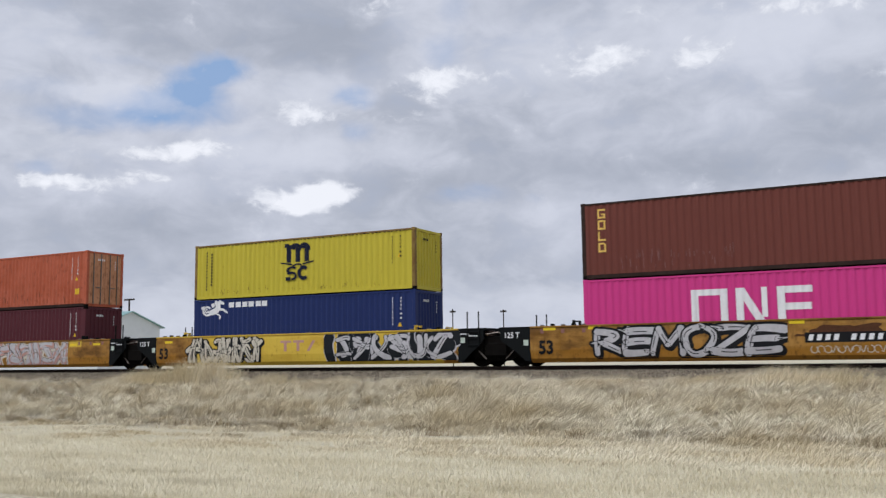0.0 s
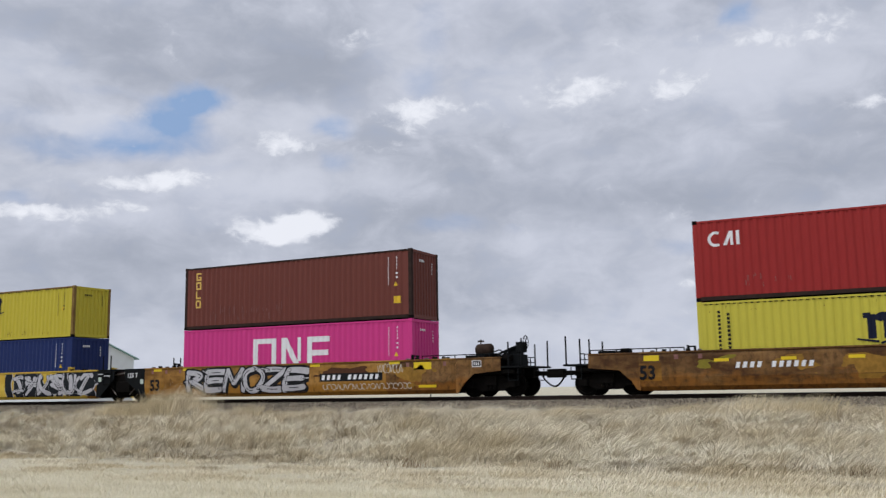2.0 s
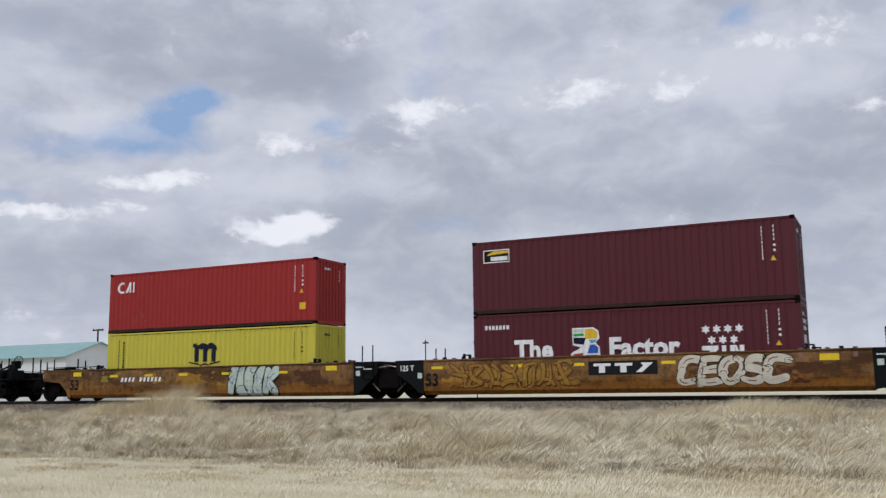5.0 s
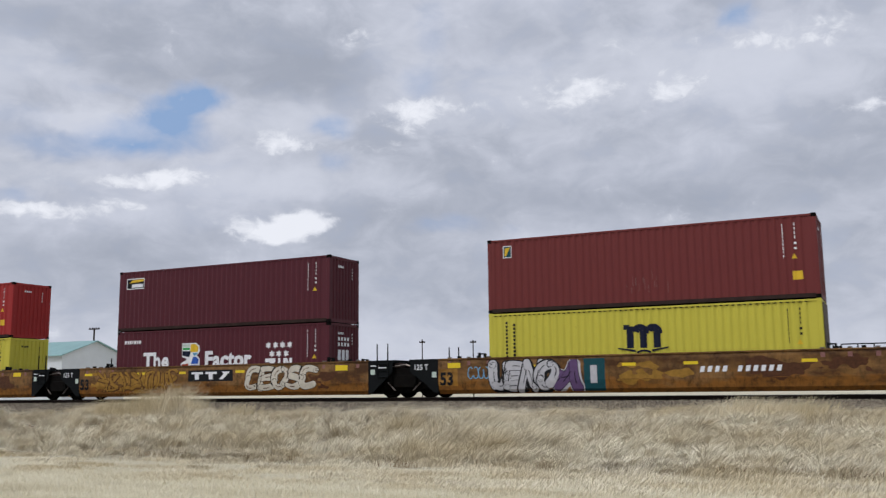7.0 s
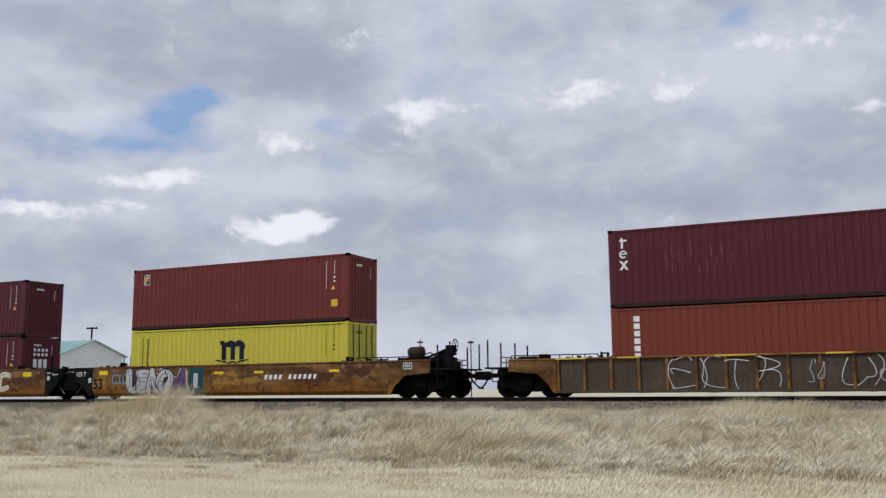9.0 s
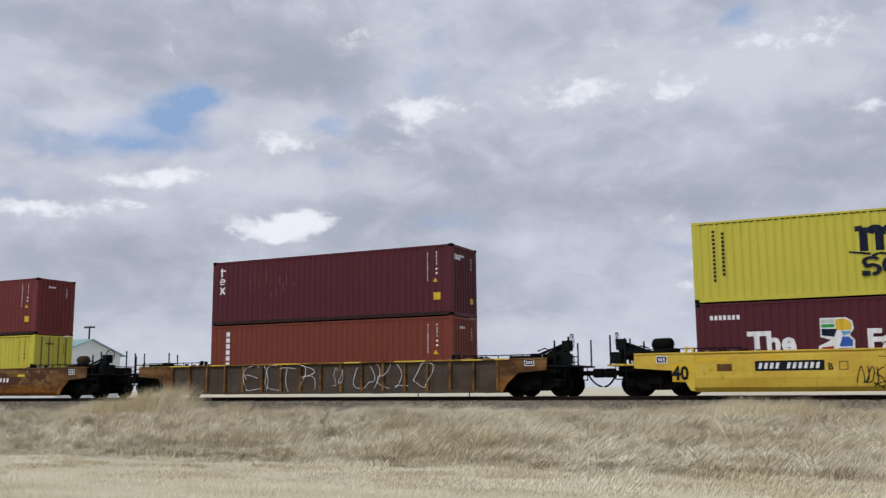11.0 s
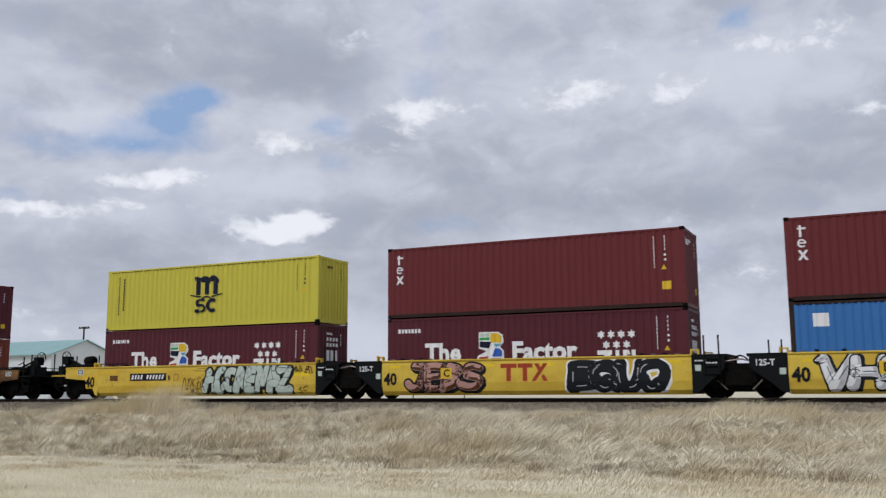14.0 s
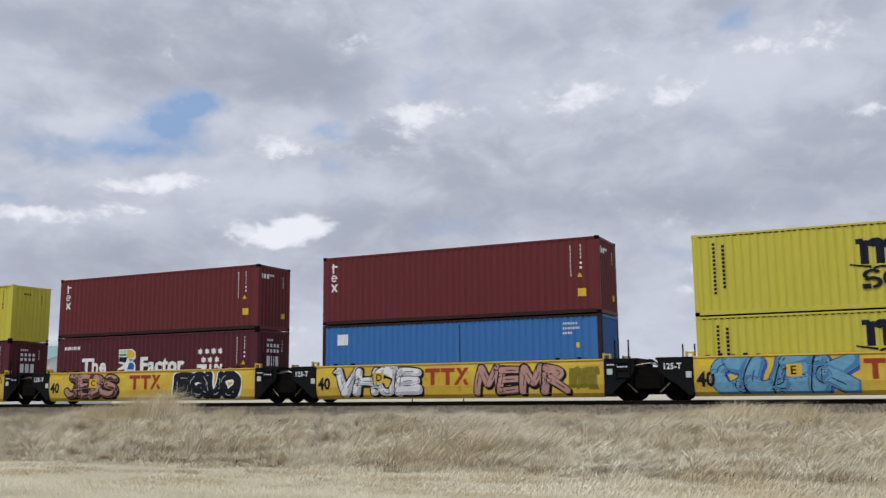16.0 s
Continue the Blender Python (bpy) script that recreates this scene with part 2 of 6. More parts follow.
PUFF_RIGHT = [(-29.0, 16.7, 1.67, 1.03, 1), (-27.8, 17.3, 1.09, 0.64, 0.9), (-24.7, 17.3, 1.68, 0.79, 0.95), (-29.8, 14.9, 1.66, 0.48, 0.5), (-19.1, 17.9, 1.91, 1.10, 0.95), (-16.4, 18.0, 1.40, 0.86, 1.1), (-11.5, 18.1, 1.62, 0.85, 0.9), (-12.9, 17.1, 1.22, 0.62, 0.6), (-9.0, 20.1, 2.42, 0.61, 0.8), (-14.2, 20.4, 1.66, 0.54, 0.6), (-4.8, 20.1, 1.97, 0.82, 0.7), (-1.9, 20.3, 1.54, 0.87, 0.7), (-0.7, 15.6, 1.51, 0.37, 0.8), (-22.4, 16.0, 0.29, 0.24, 0.8), (-10.3, 15.4, 0.64, 0.31, 0.5)]
PUFF_LOW = [(-11.1, 7.3, 0.68, 0.47, 1), (-11.0, 6.1, 1.36, 0.47, 0.9), (-11.4, 4.4, 0.75, 0.30, 1), (-7.5, 6.6, 1.67, 0.67, 0.7), (-36.0, 5.3, 1.39, 0.24, 0.8), (-36.7, 4.1, 2.42, 0.31, 0.9), (-37.0, 3.0, 3.10, 0.28, 0.9), (-51.0, 4.6, 1.92, 0.38, 0.7), (-50.4, 3.2, 1.92, 0.32, 0.7), (-12.5, 2.8, 2.04, 0.34, 0.7)]
PALE = [(-47.0, 15.5, 2.38, 0.72, 1), (-49.5, 15.6, 1.67, 0.58, 0.7), (-51.3, 18.9, 2.67, 1.26, 0.6), (-36.6, 16.2, 2.86, 1.37, 0.7), (-29.8, 20.0, 2.56, 2.06, 0.5), (-50.9, 12.5, 3.61, 0.80, 0.6), (-39.3, 12.9, 3.86, 1.03, 0.5), (-16.7, 19.3, 7.94, 1.70, 0.5), (-4.9, 18.5, 5.45, 1.94, 0.5), (-32.3, 12.7, 4.29, 1.40, 0.4), (-26.5, 2.9, 31.53, 1.40, 0.6), (-22.2, 16.9, 5.80, 1.39, 0.4)]
DARK = [(-41.6, 20.0, 7.80, 1.84, 0.675), (-34.5, 19.2, 3.59, 1.28, 0.6), (-49.9, 21.4, 4.48, 1.39, 0.375), (-49.1, 7.1, 8.28, 1.61, 0.525), (-40.0, 9.3, 0.91, 0.45, 0.32), (-43.2, 8.3, 4.50, 1.11, 0.375), (-22.2, 13.4, 4.74, 1.54, 0.3), (-20.5, 10.9, 9.39, 1.16, 0.6), (-7.5, 11.6, 8.97, 1.32, 0.525), (-22.8, 21.6, 3.23, 1.51, 0.45), (-31.6, 11.0, 3.92, 1.16, 0.3), (-3.0, 13.5, 4.38, 1.42, 0.375), (-19.2, 20.8, 1.61, 1.12, 0.3), (-29.4, 7.5, 4.68, 1.54, 0.3)]


def cover_at(az, el, blobs):
    """Adds soft elliptical patches over the sky."""
    total = np.zeros(len(az))
    for u, v, a, b, w in blobs:
        r = np.clip((1.85 - np.hypot((az - u) / a, (el - v) / b)) / 1.5, 0, 1)
        total += w * r * r * (3 - 2 * r)
    return total


def sky_shell():
    """A far dome; each corner holds how much blue gap, white head and shaded grey lies there."""
    r = 3200
    az = np.array(steps([(-100, -64, 4), (-64, 8, .2), (8, 40, 4)]))
    el = np.array(steps([(-2, 1, 1), (1, 27, .2), (27, 47, 4)]))
    ga, ge = [g.ravel() for g in np.meshgrid(az, el)]
    ra, re_ = np.radians(ga), np.radians(ge)
    co = np.stack([r * np.sin(ra) * np.cos(re_), r * np.cos(ra) * np.cos(re_), r * np.sin(re_) + EYE], axis=1)
    # billowing edges: shift the patches by noise at three scales
    ua, ue = ga.copy(), ge.copy()
    for size, amount, k in ((.3, .3, 3), (.8, .35, 8), (2.2, .25, 14)):
        ua += amount * np.array([noise.noise((p * size, q * size * 1.4, k)) for p, q in zip(ga, ge)])
        ue += amount * .6 * np.array([noise.noise((p * size, q * size * 1.4, k + 40)) for p, q in zip(ga, ge)])
    cover = np.ones((len(ga), 4), np.float32)
    cover[:, 0] = cover_at(ua, ue, BLUE)
    cover[:, 1] = cover_at(ua, ue, PUFF + PUFF_RIGHT + PUFF_LOW)
    cover[:, 2] = cover_at(ua, ue, PALE) - cover_at(ua, ue, DARK)
    w = len(az)
    fs = [(j * w + i, (j + 1) * w + i, (j + 1) * w + i + 1, j * w + i + 1) for j in range(len(el) - 1) for i in range(w - 1)]
    me = bpy.data.meshes.new("backdrop")
    me.from_pydata(co, [], fs)
    me.attributes.new("cover", "FLOAT_COLOR", "POINT").data.foreach_set("color", cover.ravel())
    corner = np.empty(len(me.loops), np.int32)
    me.loops.foreach_get("vertex_index", corner)
    me.uv_layers.new(name="UVMap").data.foreach_set("uv", np.stack([ga, ge], axis=1)[corner].ravel())
    me.materials.append(cloud_material())
    return tagged(new("backdrop", me), "grey and white broken clouds with small blue gaps", "sky", kind="structure")


clouds = sky_shell()


# ---- mesh helpers ----
def part(name, bm, mat, parent=None, label="", smooth=False):
    me = bpy.data.meshes.new(name)
    bm.to_mesh(me)
    bm.free()
    if smooth:
        me.polygons.foreach_set("use_smooth", [True] * len(me.polygons))
    me.materials.append(mat)
    ob = new(name, me)
    if parent:
        ob.parent = parent
    if label:
        ob["label"] = label
    return ob


def box(bm, x0, x1, y0, y1, z0, z1):
    v = [bm.verts.new((x, y, z)) for x in (x0, x1) for y in (y0, y1) for z in (z0, z1)]
    for f in ((0, 1, 3, 2), (4, 6, 7, 5), (0, 4, 5, 1), (2, 3, 7, 6), (0, 2, 6, 4), (1, 5, 7, 3)):
        bm.faces.new([v[i] for i in f])
    return v


def boxed(*dims, bevel=0.0):
    bm = bmesh.new()
    for d in dims:
        box(bm, *d)
    if bevel:
        bmesh.ops.bevel(bm, geom=bm.edges[:], offset=bevel, segments=1, affect="EDGES")
    return bm


def prism(bm, pts, y0, y1):
    """A polygon in x, z given thickness from y0 to y1."""
    a = [bm.verts.new((x, y0, z)) for x, z in pts]
    b = [bm.verts.new((x, y1, z)) for x, z in pts]
    bm.faces.new(a)
    bm.faces.new(b[::-1])
    for i in range(len(pts)):
        j = (i + 1) % len(pts)
        bm.faces.new((a[j], a[i], b[i], b[j]))


def rod(bm, a, b, r, seg=8):
    a, b = Vector(a), Vector(b)
    q = (b - a).to_track_quat("Z", "Y").to_matrix()
    rings = [[bm.verts.new(p + q @ Vector((r * math.cos(k * 2 * math.pi / seg), r * math.sin(k * 2 * math.pi / seg), 0))) for k in range(seg)] for p in (a, b)]
    for k in range(seg):
        j = (k + 1) % seg
        bm.faces.new((rings[0][k], rings[0][j], rings[1][j], rings[1][k]))
    bm.faces.new(rings[0][::-1])
    bm.faces.new(rings[1])


def rods(*runs, r=.02, seg=6):
    bm = bmesh.new()
    for a, b in runs:
        rod(bm, a, b, r, seg)
    return bm


def empty(name, label, category, group=""):
    ob = new(name)
    ob.empty_display_size = .2
    return tagged(ob, label, category, group)


# ---- ground: mown field, grassy bank, ballast, field beyond ----


def ground_z(x, y):
    """Height of the ground: flat field, a bank up to the track, a flat field beyond."""
    d = abs(y - TRACK) if y > TRACK else TRACK - y
    bank = [(1.3, RAIL - .32), (2.6, RAIL - .58), (3.4, RAIL - .74), (5.5, .45), (8.5, .26), (12.5, .1), (18, 0), (400, 0)]
    z = np.interp(d, [b[0] for b in bank], [b[1] for b in bank])
    if 3 < d < 18:
        k = math.sin(math.pi * (d - 3) / 15)
        z += k * (.16 * noise.noise((x * .22, y * .3, 1)) + .07 * noise.noise((x * .9, y * .9, 4)))
    return float(z)


def grass_material(name, pale, mid, dark):
    m, n, l, p = nodes_of(name)
    g = n.new("ShaderNodeNewGeometry")
    t1 = n.new("ShaderNodeTexNoise")
    t1.inputs["Scale"].default_value, t1.inputs["Detail"].default_value = .55, 5
    mp = n.new("ShaderNodeMapping")
    mp.inputs["Scale"].default_value = (.5, 1.2, .6)
    l.new(g.outputs["Position"], mp.inputs["Vector"])
    l.new(mp.outputs["Vector"], t1.inputs["Vector"])
    r = n.new("ShaderNodeMapRange")
    r.inputs["From Min"].default_value, r.inputs["From Max"].default_value = .4, .58
    l.new(t1.outputs["Fac"], r.inputs["Value"])
    c = mixed(n, l, r.outputs["Result"], lin(*mid), lin(*pale))
    r2 = n.new("ShaderNodeMapRange")
    r2.inputs["From Min"].default_value, r2.inputs["To Max"].default_value = .5, .48
    l.new(g.outputs["Random Per Island"], r2.inputs["Value"])
    c = mixed(n, l, r2.outputs["Result"], c, lin(*dark))
    t2 = n.new("ShaderNodeTexNoise")
    t2.inputs["Scale"].default_value, t2.inputs["Detail"].default_value = 1.5, 6
    l.new(mp.outputs["Vector"], t2.inputs["Vector"])
    r3 = n.new("ShaderNodeMapRange")
    r3.inputs["From Min"].default_value, r3.inputs["From Max"].default_value, r3.inputs["To Max"].default_value = .5, .64, .5
    l.new(t2.outputs["Fac"], r3.inputs["Value"])
    t3 = n.new("ShaderNodeTexNoise")
    t3.inputs["Scale"].default_value, t3.inputs["Detail"].default_value = .32, 3
    l.new(mp.outputs["Vector"], t3.inputs["Vector"])
    r4 = n.new("ShaderNodeMapRange")
    r4.inputs["From Min"].default_value, r4.inputs["From Max"].default_value = .44, .58
    l.new(t3.outputs["Fac"], r4.inputs["Value"])
    both = n.new("ShaderNodeMath")
    both.operation = "MULTIPLY"
    l.new(r3.outputs["Result"], both.inputs[0])
    l.new(r4.outputs["Result"], both.inputs[1])
    c = mixed(n, l, both.outputs[0], c, lin(*[v * .92 for v in dark]))
    l.new(c, p.inputs["Base Color"])
    p.inputs["Roughness"].default_value = .8
    p.inputs["Specular IOR Level"].default_value = .2
    return m


def soil_material():
    m, n, l, p = nodes_of("dry_turf")
    tc = n.new("ShaderNodeTexCoord").outputs["Object"]
    a = noise_fac(n, l, tc, .25, lo=.35, hi=.65)
    b = noise_fac(n, l, tc, 9, detail=8, rough=.7, lo=.35, hi=.65)
    c = mixed(n, l, a, lin(210, 202, 178), lin(228, 221, 198))
    c = mixed(n, l, b, c, lin(186, 175, 148))
    sep, rr = n.new("ShaderNodeSeparateXYZ"), n.new("ShaderNodeMapRange")
    l.new(tc, sep.inputs[0])
    l.new(sep.outputs["Y"], rr.inputs["Value"])
    rr.inputs["From Min"].default_value, rr.inputs["From Max"].default_value = 16.9, 18.0
    far = n.new("ShaderNodeMapRange")
    far.inputs["From Min"].default_value, far.inputs["From Max"].default_value = 47, 43
    l.new(sep.outputs["Y"], far.inputs["Value"])
    both = n.new("ShaderNodeMath")
    both.operation = "MULTIPLY"
    l.new(rr.outputs["Result"], both.inputs[0])
    l.new(far.outputs["Result"], both.inputs[1])
    # brown thatch, its colour deepened to stand for shade between the tussocks
    c = mixed(n, l, both.outputs[0], c, mixed(n, l, b, lin(124, 104, 77), lin(78, 62, 44)))
    l.new(c, p.inputs["Base Color"])
    p.inputs["Roughness"].default_value = .95
    bump = n.new("ShaderNodeBump")
    bump.inputs["Strength"].default_value, bump.inputs["Distance"].default_value = .7, .05
    l.new(b, bump.inputs["Height"])
    l.new(bump.outputs["Normal"], p.inputs["Normal"])
    return m


def ground():
    xs = steps([(-4500, -500, 500), (-500, -100, 50), (-100, -60, 5), (-60, 15, .5), (15, 60, 5), (60, 500, 55), (500, 4500, 500)])
    ys = steps([(-4500, -100, 550), (-100, 10, 10), (10, 20, 1), (20, 33, .25), (33, 38, .5), (38, 50, 1.2), (50, 100, 10), (100, 500, 50), (500, 4500, 500)])
    vs = [(x, y, ground_z(x, y)) for y in ys for x in xs]
    w = len(xs)
    fs = [(j * w + i, j * w + i + 1, (j + 1) * w + i + 1, (j + 1) * w + i) for j in range(len(ys) - 1) for i in range(w - 1)]
    me = bpy.data.meshes.new("ground")
    me.from_pydata(vs, [], fs)
    me.polygons.foreach_set("use_smooth", [True] * len(me.polygons))
    me.materials.append(soil_material())
    tagged(new("ground", me), "dry tan turf field rising in a low bank to the track", "ground", kind="structure")


ground()


def blades(name, label, mat, count, spot, seed):
    """Many thin bent blades in one mesh: spot(rng) gives place, height, width, lean."""
    rng = np.random.default_rng(seed)
    x, y, h, w, lean, ang = spot(rng, count)
    z = np.array([ground_z(a, b) for a, b in zip(x, y)])
    n = len(x)
    face = rng.uniform(-.7, .7, n)
    dx, dy = np.cos(face) * w / 2, np.sin(face) * w / 2
    co = np.zeros((n, 5, 3))
    for k, (up, out, wide) in enumerate(((-.06, 0, -1), (-.06, 0, 1), (.6, .35, .8), (.6, .35, -.8), (1, 1, 0))):
        co[:, k, 0] = x + dx * wide + np.cos(ang) * lean * out
        co[:, k, 1] = y + dy * wide + np.sin(ang) * lean * out
        co[:, k, 2] = z + h * up
    me = bpy.data.meshes.new(name)
    base = np.arange(n)[:, None] * 5
    loops = np.concatenate([base + [0, 1, 2, 3], base + [3, 2, 4]], axis=1).ravel()
    me.vertices.add(n * 5)
    me.vertices.foreach_set("co", co.ravel())
    me.loops.add(len(loops))
    me.loops.foreach_set("vertex_index", loops.astype(np.int32))
    me.polygons.add(n * 2)
    starts = (np.arange(n)[:, None] * 7 + [0, 4]).ravel()
    me.polygons.foreach_set("loop_start", starts.astype(np.int32))
    me.update(calc_edges=True)
    me.materials.append(mat)
    return tagged(new(name, me), label, "grass", kind="stuff")


BANK_GRASS = grass_material("dry_bank_grass", (238, 230, 207), (213, 199, 167), (146, 126, 97))
TUFT_GRASS = grass_material("tall_dry_grass", (234, 222, 192), (216, 201, 164), (168, 148, 112))
LAWN_GRASS = grass_material("mown_grass", (232, 225, 202), (220, 211, 184), (190, 178, 146))


def field_noise(x, y, fx, fy, k):
    return np.array([noise.noise((u * fx, v * fy, k)) for u, v in zip(x, y)])


def bank_spot(rng, n):
    """Separate tussocks on the bank, combed over to the right by the wind, with bare thatch between them."""
    c = n // 200
    cy = 17.4 + 14.4 * rng.uniform(0, 1, c) ** .85
    cx = rng.uniform(-1.42, .16, c) * cy - 1.0
    big = field_noise(cx, cy, .16, .5, 9)
    mid = field_noise(cx, cy, .9, 1.2, 2)
    keep = mid + .5 * big + rng.normal(0, .2, c) > np.interp(cx, [-34, -14, -2], [.08, -.08, -.24])
    cx, cy, big, mid = cx[keep], cy[keep], big[keep], mid[keep]
    c = len(cx)
    size = np.clip(rng.gamma(5, .2, c), .35, 1.7) * np.clip(1 + big * .8, .45, 1.6)
    i = rng.integers(0, c, n)
    a, r = rng.uniform(0, 6.283, n), np.abs(rng.normal(0, 1.1, n))
    x, y = cx[i] + np.cos(a) * r * .2 * size[i], cy[i] + np.sin(a) * r * .13 * size[i]
    grow = np.interp(cy[i], [17.4, 18.4, 21, 25, 30.5, 31.8], [.14, .27, .4, .46, .36, .18])
    h = grow * (.35 + .65 * size[i]) * rng.uniform(.55, 1.1, n) * np.exp(-(r * .33) ** 2)
    lean = h * rng.uniform(.5, 1.3, n) * np.clip(.9 + mid[i] * .9, .4, 1.6)
    wind = np.where(rng.uniform(0, 1, n) < .25, a, rng.normal(-.1, .45, n))
    return x, np.minimum(y, 31.5 + rng.normal(0, .15, n)), h, rng.uniform(.007, .016, n), lean, wind


def verge_spot(rng, n):
    """Low loose grass from the foot of the bank into the field, thinning out."""
    c = n // 30
    cy = 13.5 + 7.5 * rng.uniform(0, 1, c) ** .8
    cx = rng.uniform(-1.42, .16, c) * cy - 1.0
    mid = field_noise(cx, cy, .5, 1.3, 7)
    open_side = np.interp(cx, [-16, -4], [.0, .42])
    keep = mid + open_side + rng.normal(0, .12, c) > .12
    cx, cy, open_side = cx[keep], cy[keep], open_side[keep]
    i = rng.integers(0, len(cx), n)
    x, y = cx[i] + rng.normal(0, .2, n), cy[i] + rng.normal(0, .12, n)
    h = np.interp(cy[i], [13.5, 17, 21], [.05, .08, .15]) * (1 + 1.2 * open_side[i]) * rng.uniform(.4, 1.2, n)
    return x, y, h, rng.uniform(.006, .013, n), h * rng.uniform(.4, 1.4, n), rng.normal(-.1, .9, n)


def lawn_spot(rng, n):
    y = 8 + 12.5 * rng.uniform(0, 1, n) ** 1.3
    x = rng.uniform(-1.42, .16, n) * y - .6
    h = rng.uniform(.02, .07, n) * np.interp(y, [8, 13.6, 15, 18, 20.5], [1.3, 1.2, .45, .4, .7])
    return x, y, h, rng.uniform(.004, .011, n), h * rng.uniform(.2, .9, n), rng.uniform(-3.1, 3.1, n)


def tuft_spot(rng, n):
    """The tallest tufts, beside the ballast."""
    spots = [(-27.4, 30.1, 1.5, 1.0), (-29.1, 30.3, 1.3, 1.1), (-31.3, 30.3, .95, 1.2), (-4.4, 30.3, .85, 1.0), (-2.8, 30.1, .8, 1.0), (-6.6, 30.6, .55, .7), (-21.2, 31.1, .5, .9), (-14.3, 30.9, .45, 1.0), (-33.3, 30.7, .6, 1.2), (.6, 30.7, .6, .7), (-24.5, 30.8, .7, .8), (-10, 31, .5, 1.2), (-17.5, 31.2, .45, 1)]
    i = rng.choice(len(spots), n, p=[.17, .15, .12, .1, .08, .06, .05, .05, .05, .03, .05, .05, .04])
    s = np.array(spots)[i]
    x, y = s[:, 0] + rng.normal(0, .85, n) * s[:, 3], s[:, 1] + rng.normal(0, .3, n)
    h = s[:, 2] * rng.uniform(.3, 1.1, n) * np.exp(-((x - s[:, 0]) / s[:, 3] / 2.2) ** 2)
    return x, y, h, rng.uniform(.006, .013, n), h * rng.uniform(.15, .8, n), rng.normal(-.1, .6, n)


def fringe_spot(rng, n):
    """Thin grass that has crept up over the ballast's edge."""
    c = n // 24
    cx, cy = rng.uniform(-48, 5, c), 31.5 + 1.1 * rng.uniform(0, 1, c) ** 1.6
    i = rng.integers(0, c, n)
    h = rng.uniform(.08, .3, n)
    return cx[i] + rng.normal(0, .16, n), cy[i] + rng.normal(0, .06, n), h, rng.uniform(.005, .011, n), h * rng.uniform(.2, .9, n), rng.normal(-.1, .8, n)


blades("bank_grass", "long dry pale grass tussocks bent over on the bank", BANK_GRASS, 500000, bank_spot, 3)
blades("verge_grass", "low loose dry grass at the foot of the bank", BANK_GRASS, 90000, verge_spot, 11)
blades("lawn_grass", "short mown dry grass on the flat field", LAWN_GRASS, 240000, lawn_spot, 4)
blades("tall_grass", "tall pale grass tufts beside the ballast", TUFT_GRASS, 15000, tuft_spot, 5)
blades("ballast_edge_grass", "thin dry grass creeping over the ballast edge", TUFT_GRASS, 9000, fringe_spot, 12)


def weed_spot(rng, n):
    """Dark broken stems along the foot of the bank and here and there above it."""
    c = 52
    cy = np.where(rng.uniform(0, 1, c) < .65, rng.normal(18.0, .4, c), rng.uniform(18, 30, c))
    cx = rng.uniform(-1.2, .02, c) * cy
    i = rng.integers(0, c, n)
    h = rng.uniform(.06, .26, n)
    return cx[i] + rng.normal(0, .2, n), cy[i] + rng.normal(0, .08, n), h, rng.uniform(.006, .014, n), h * rng.uniform(.2, 1.2, n), rng.uniform(-3.1, 3.1, n)


WEED = grass_material("dark_weed_stems", (150, 130, 100), (124, 106, 80), (92, 76, 58))
blades("weeds", "dark dry broken weed stems in the grass", WEED, 1900, weed_spot, 6)


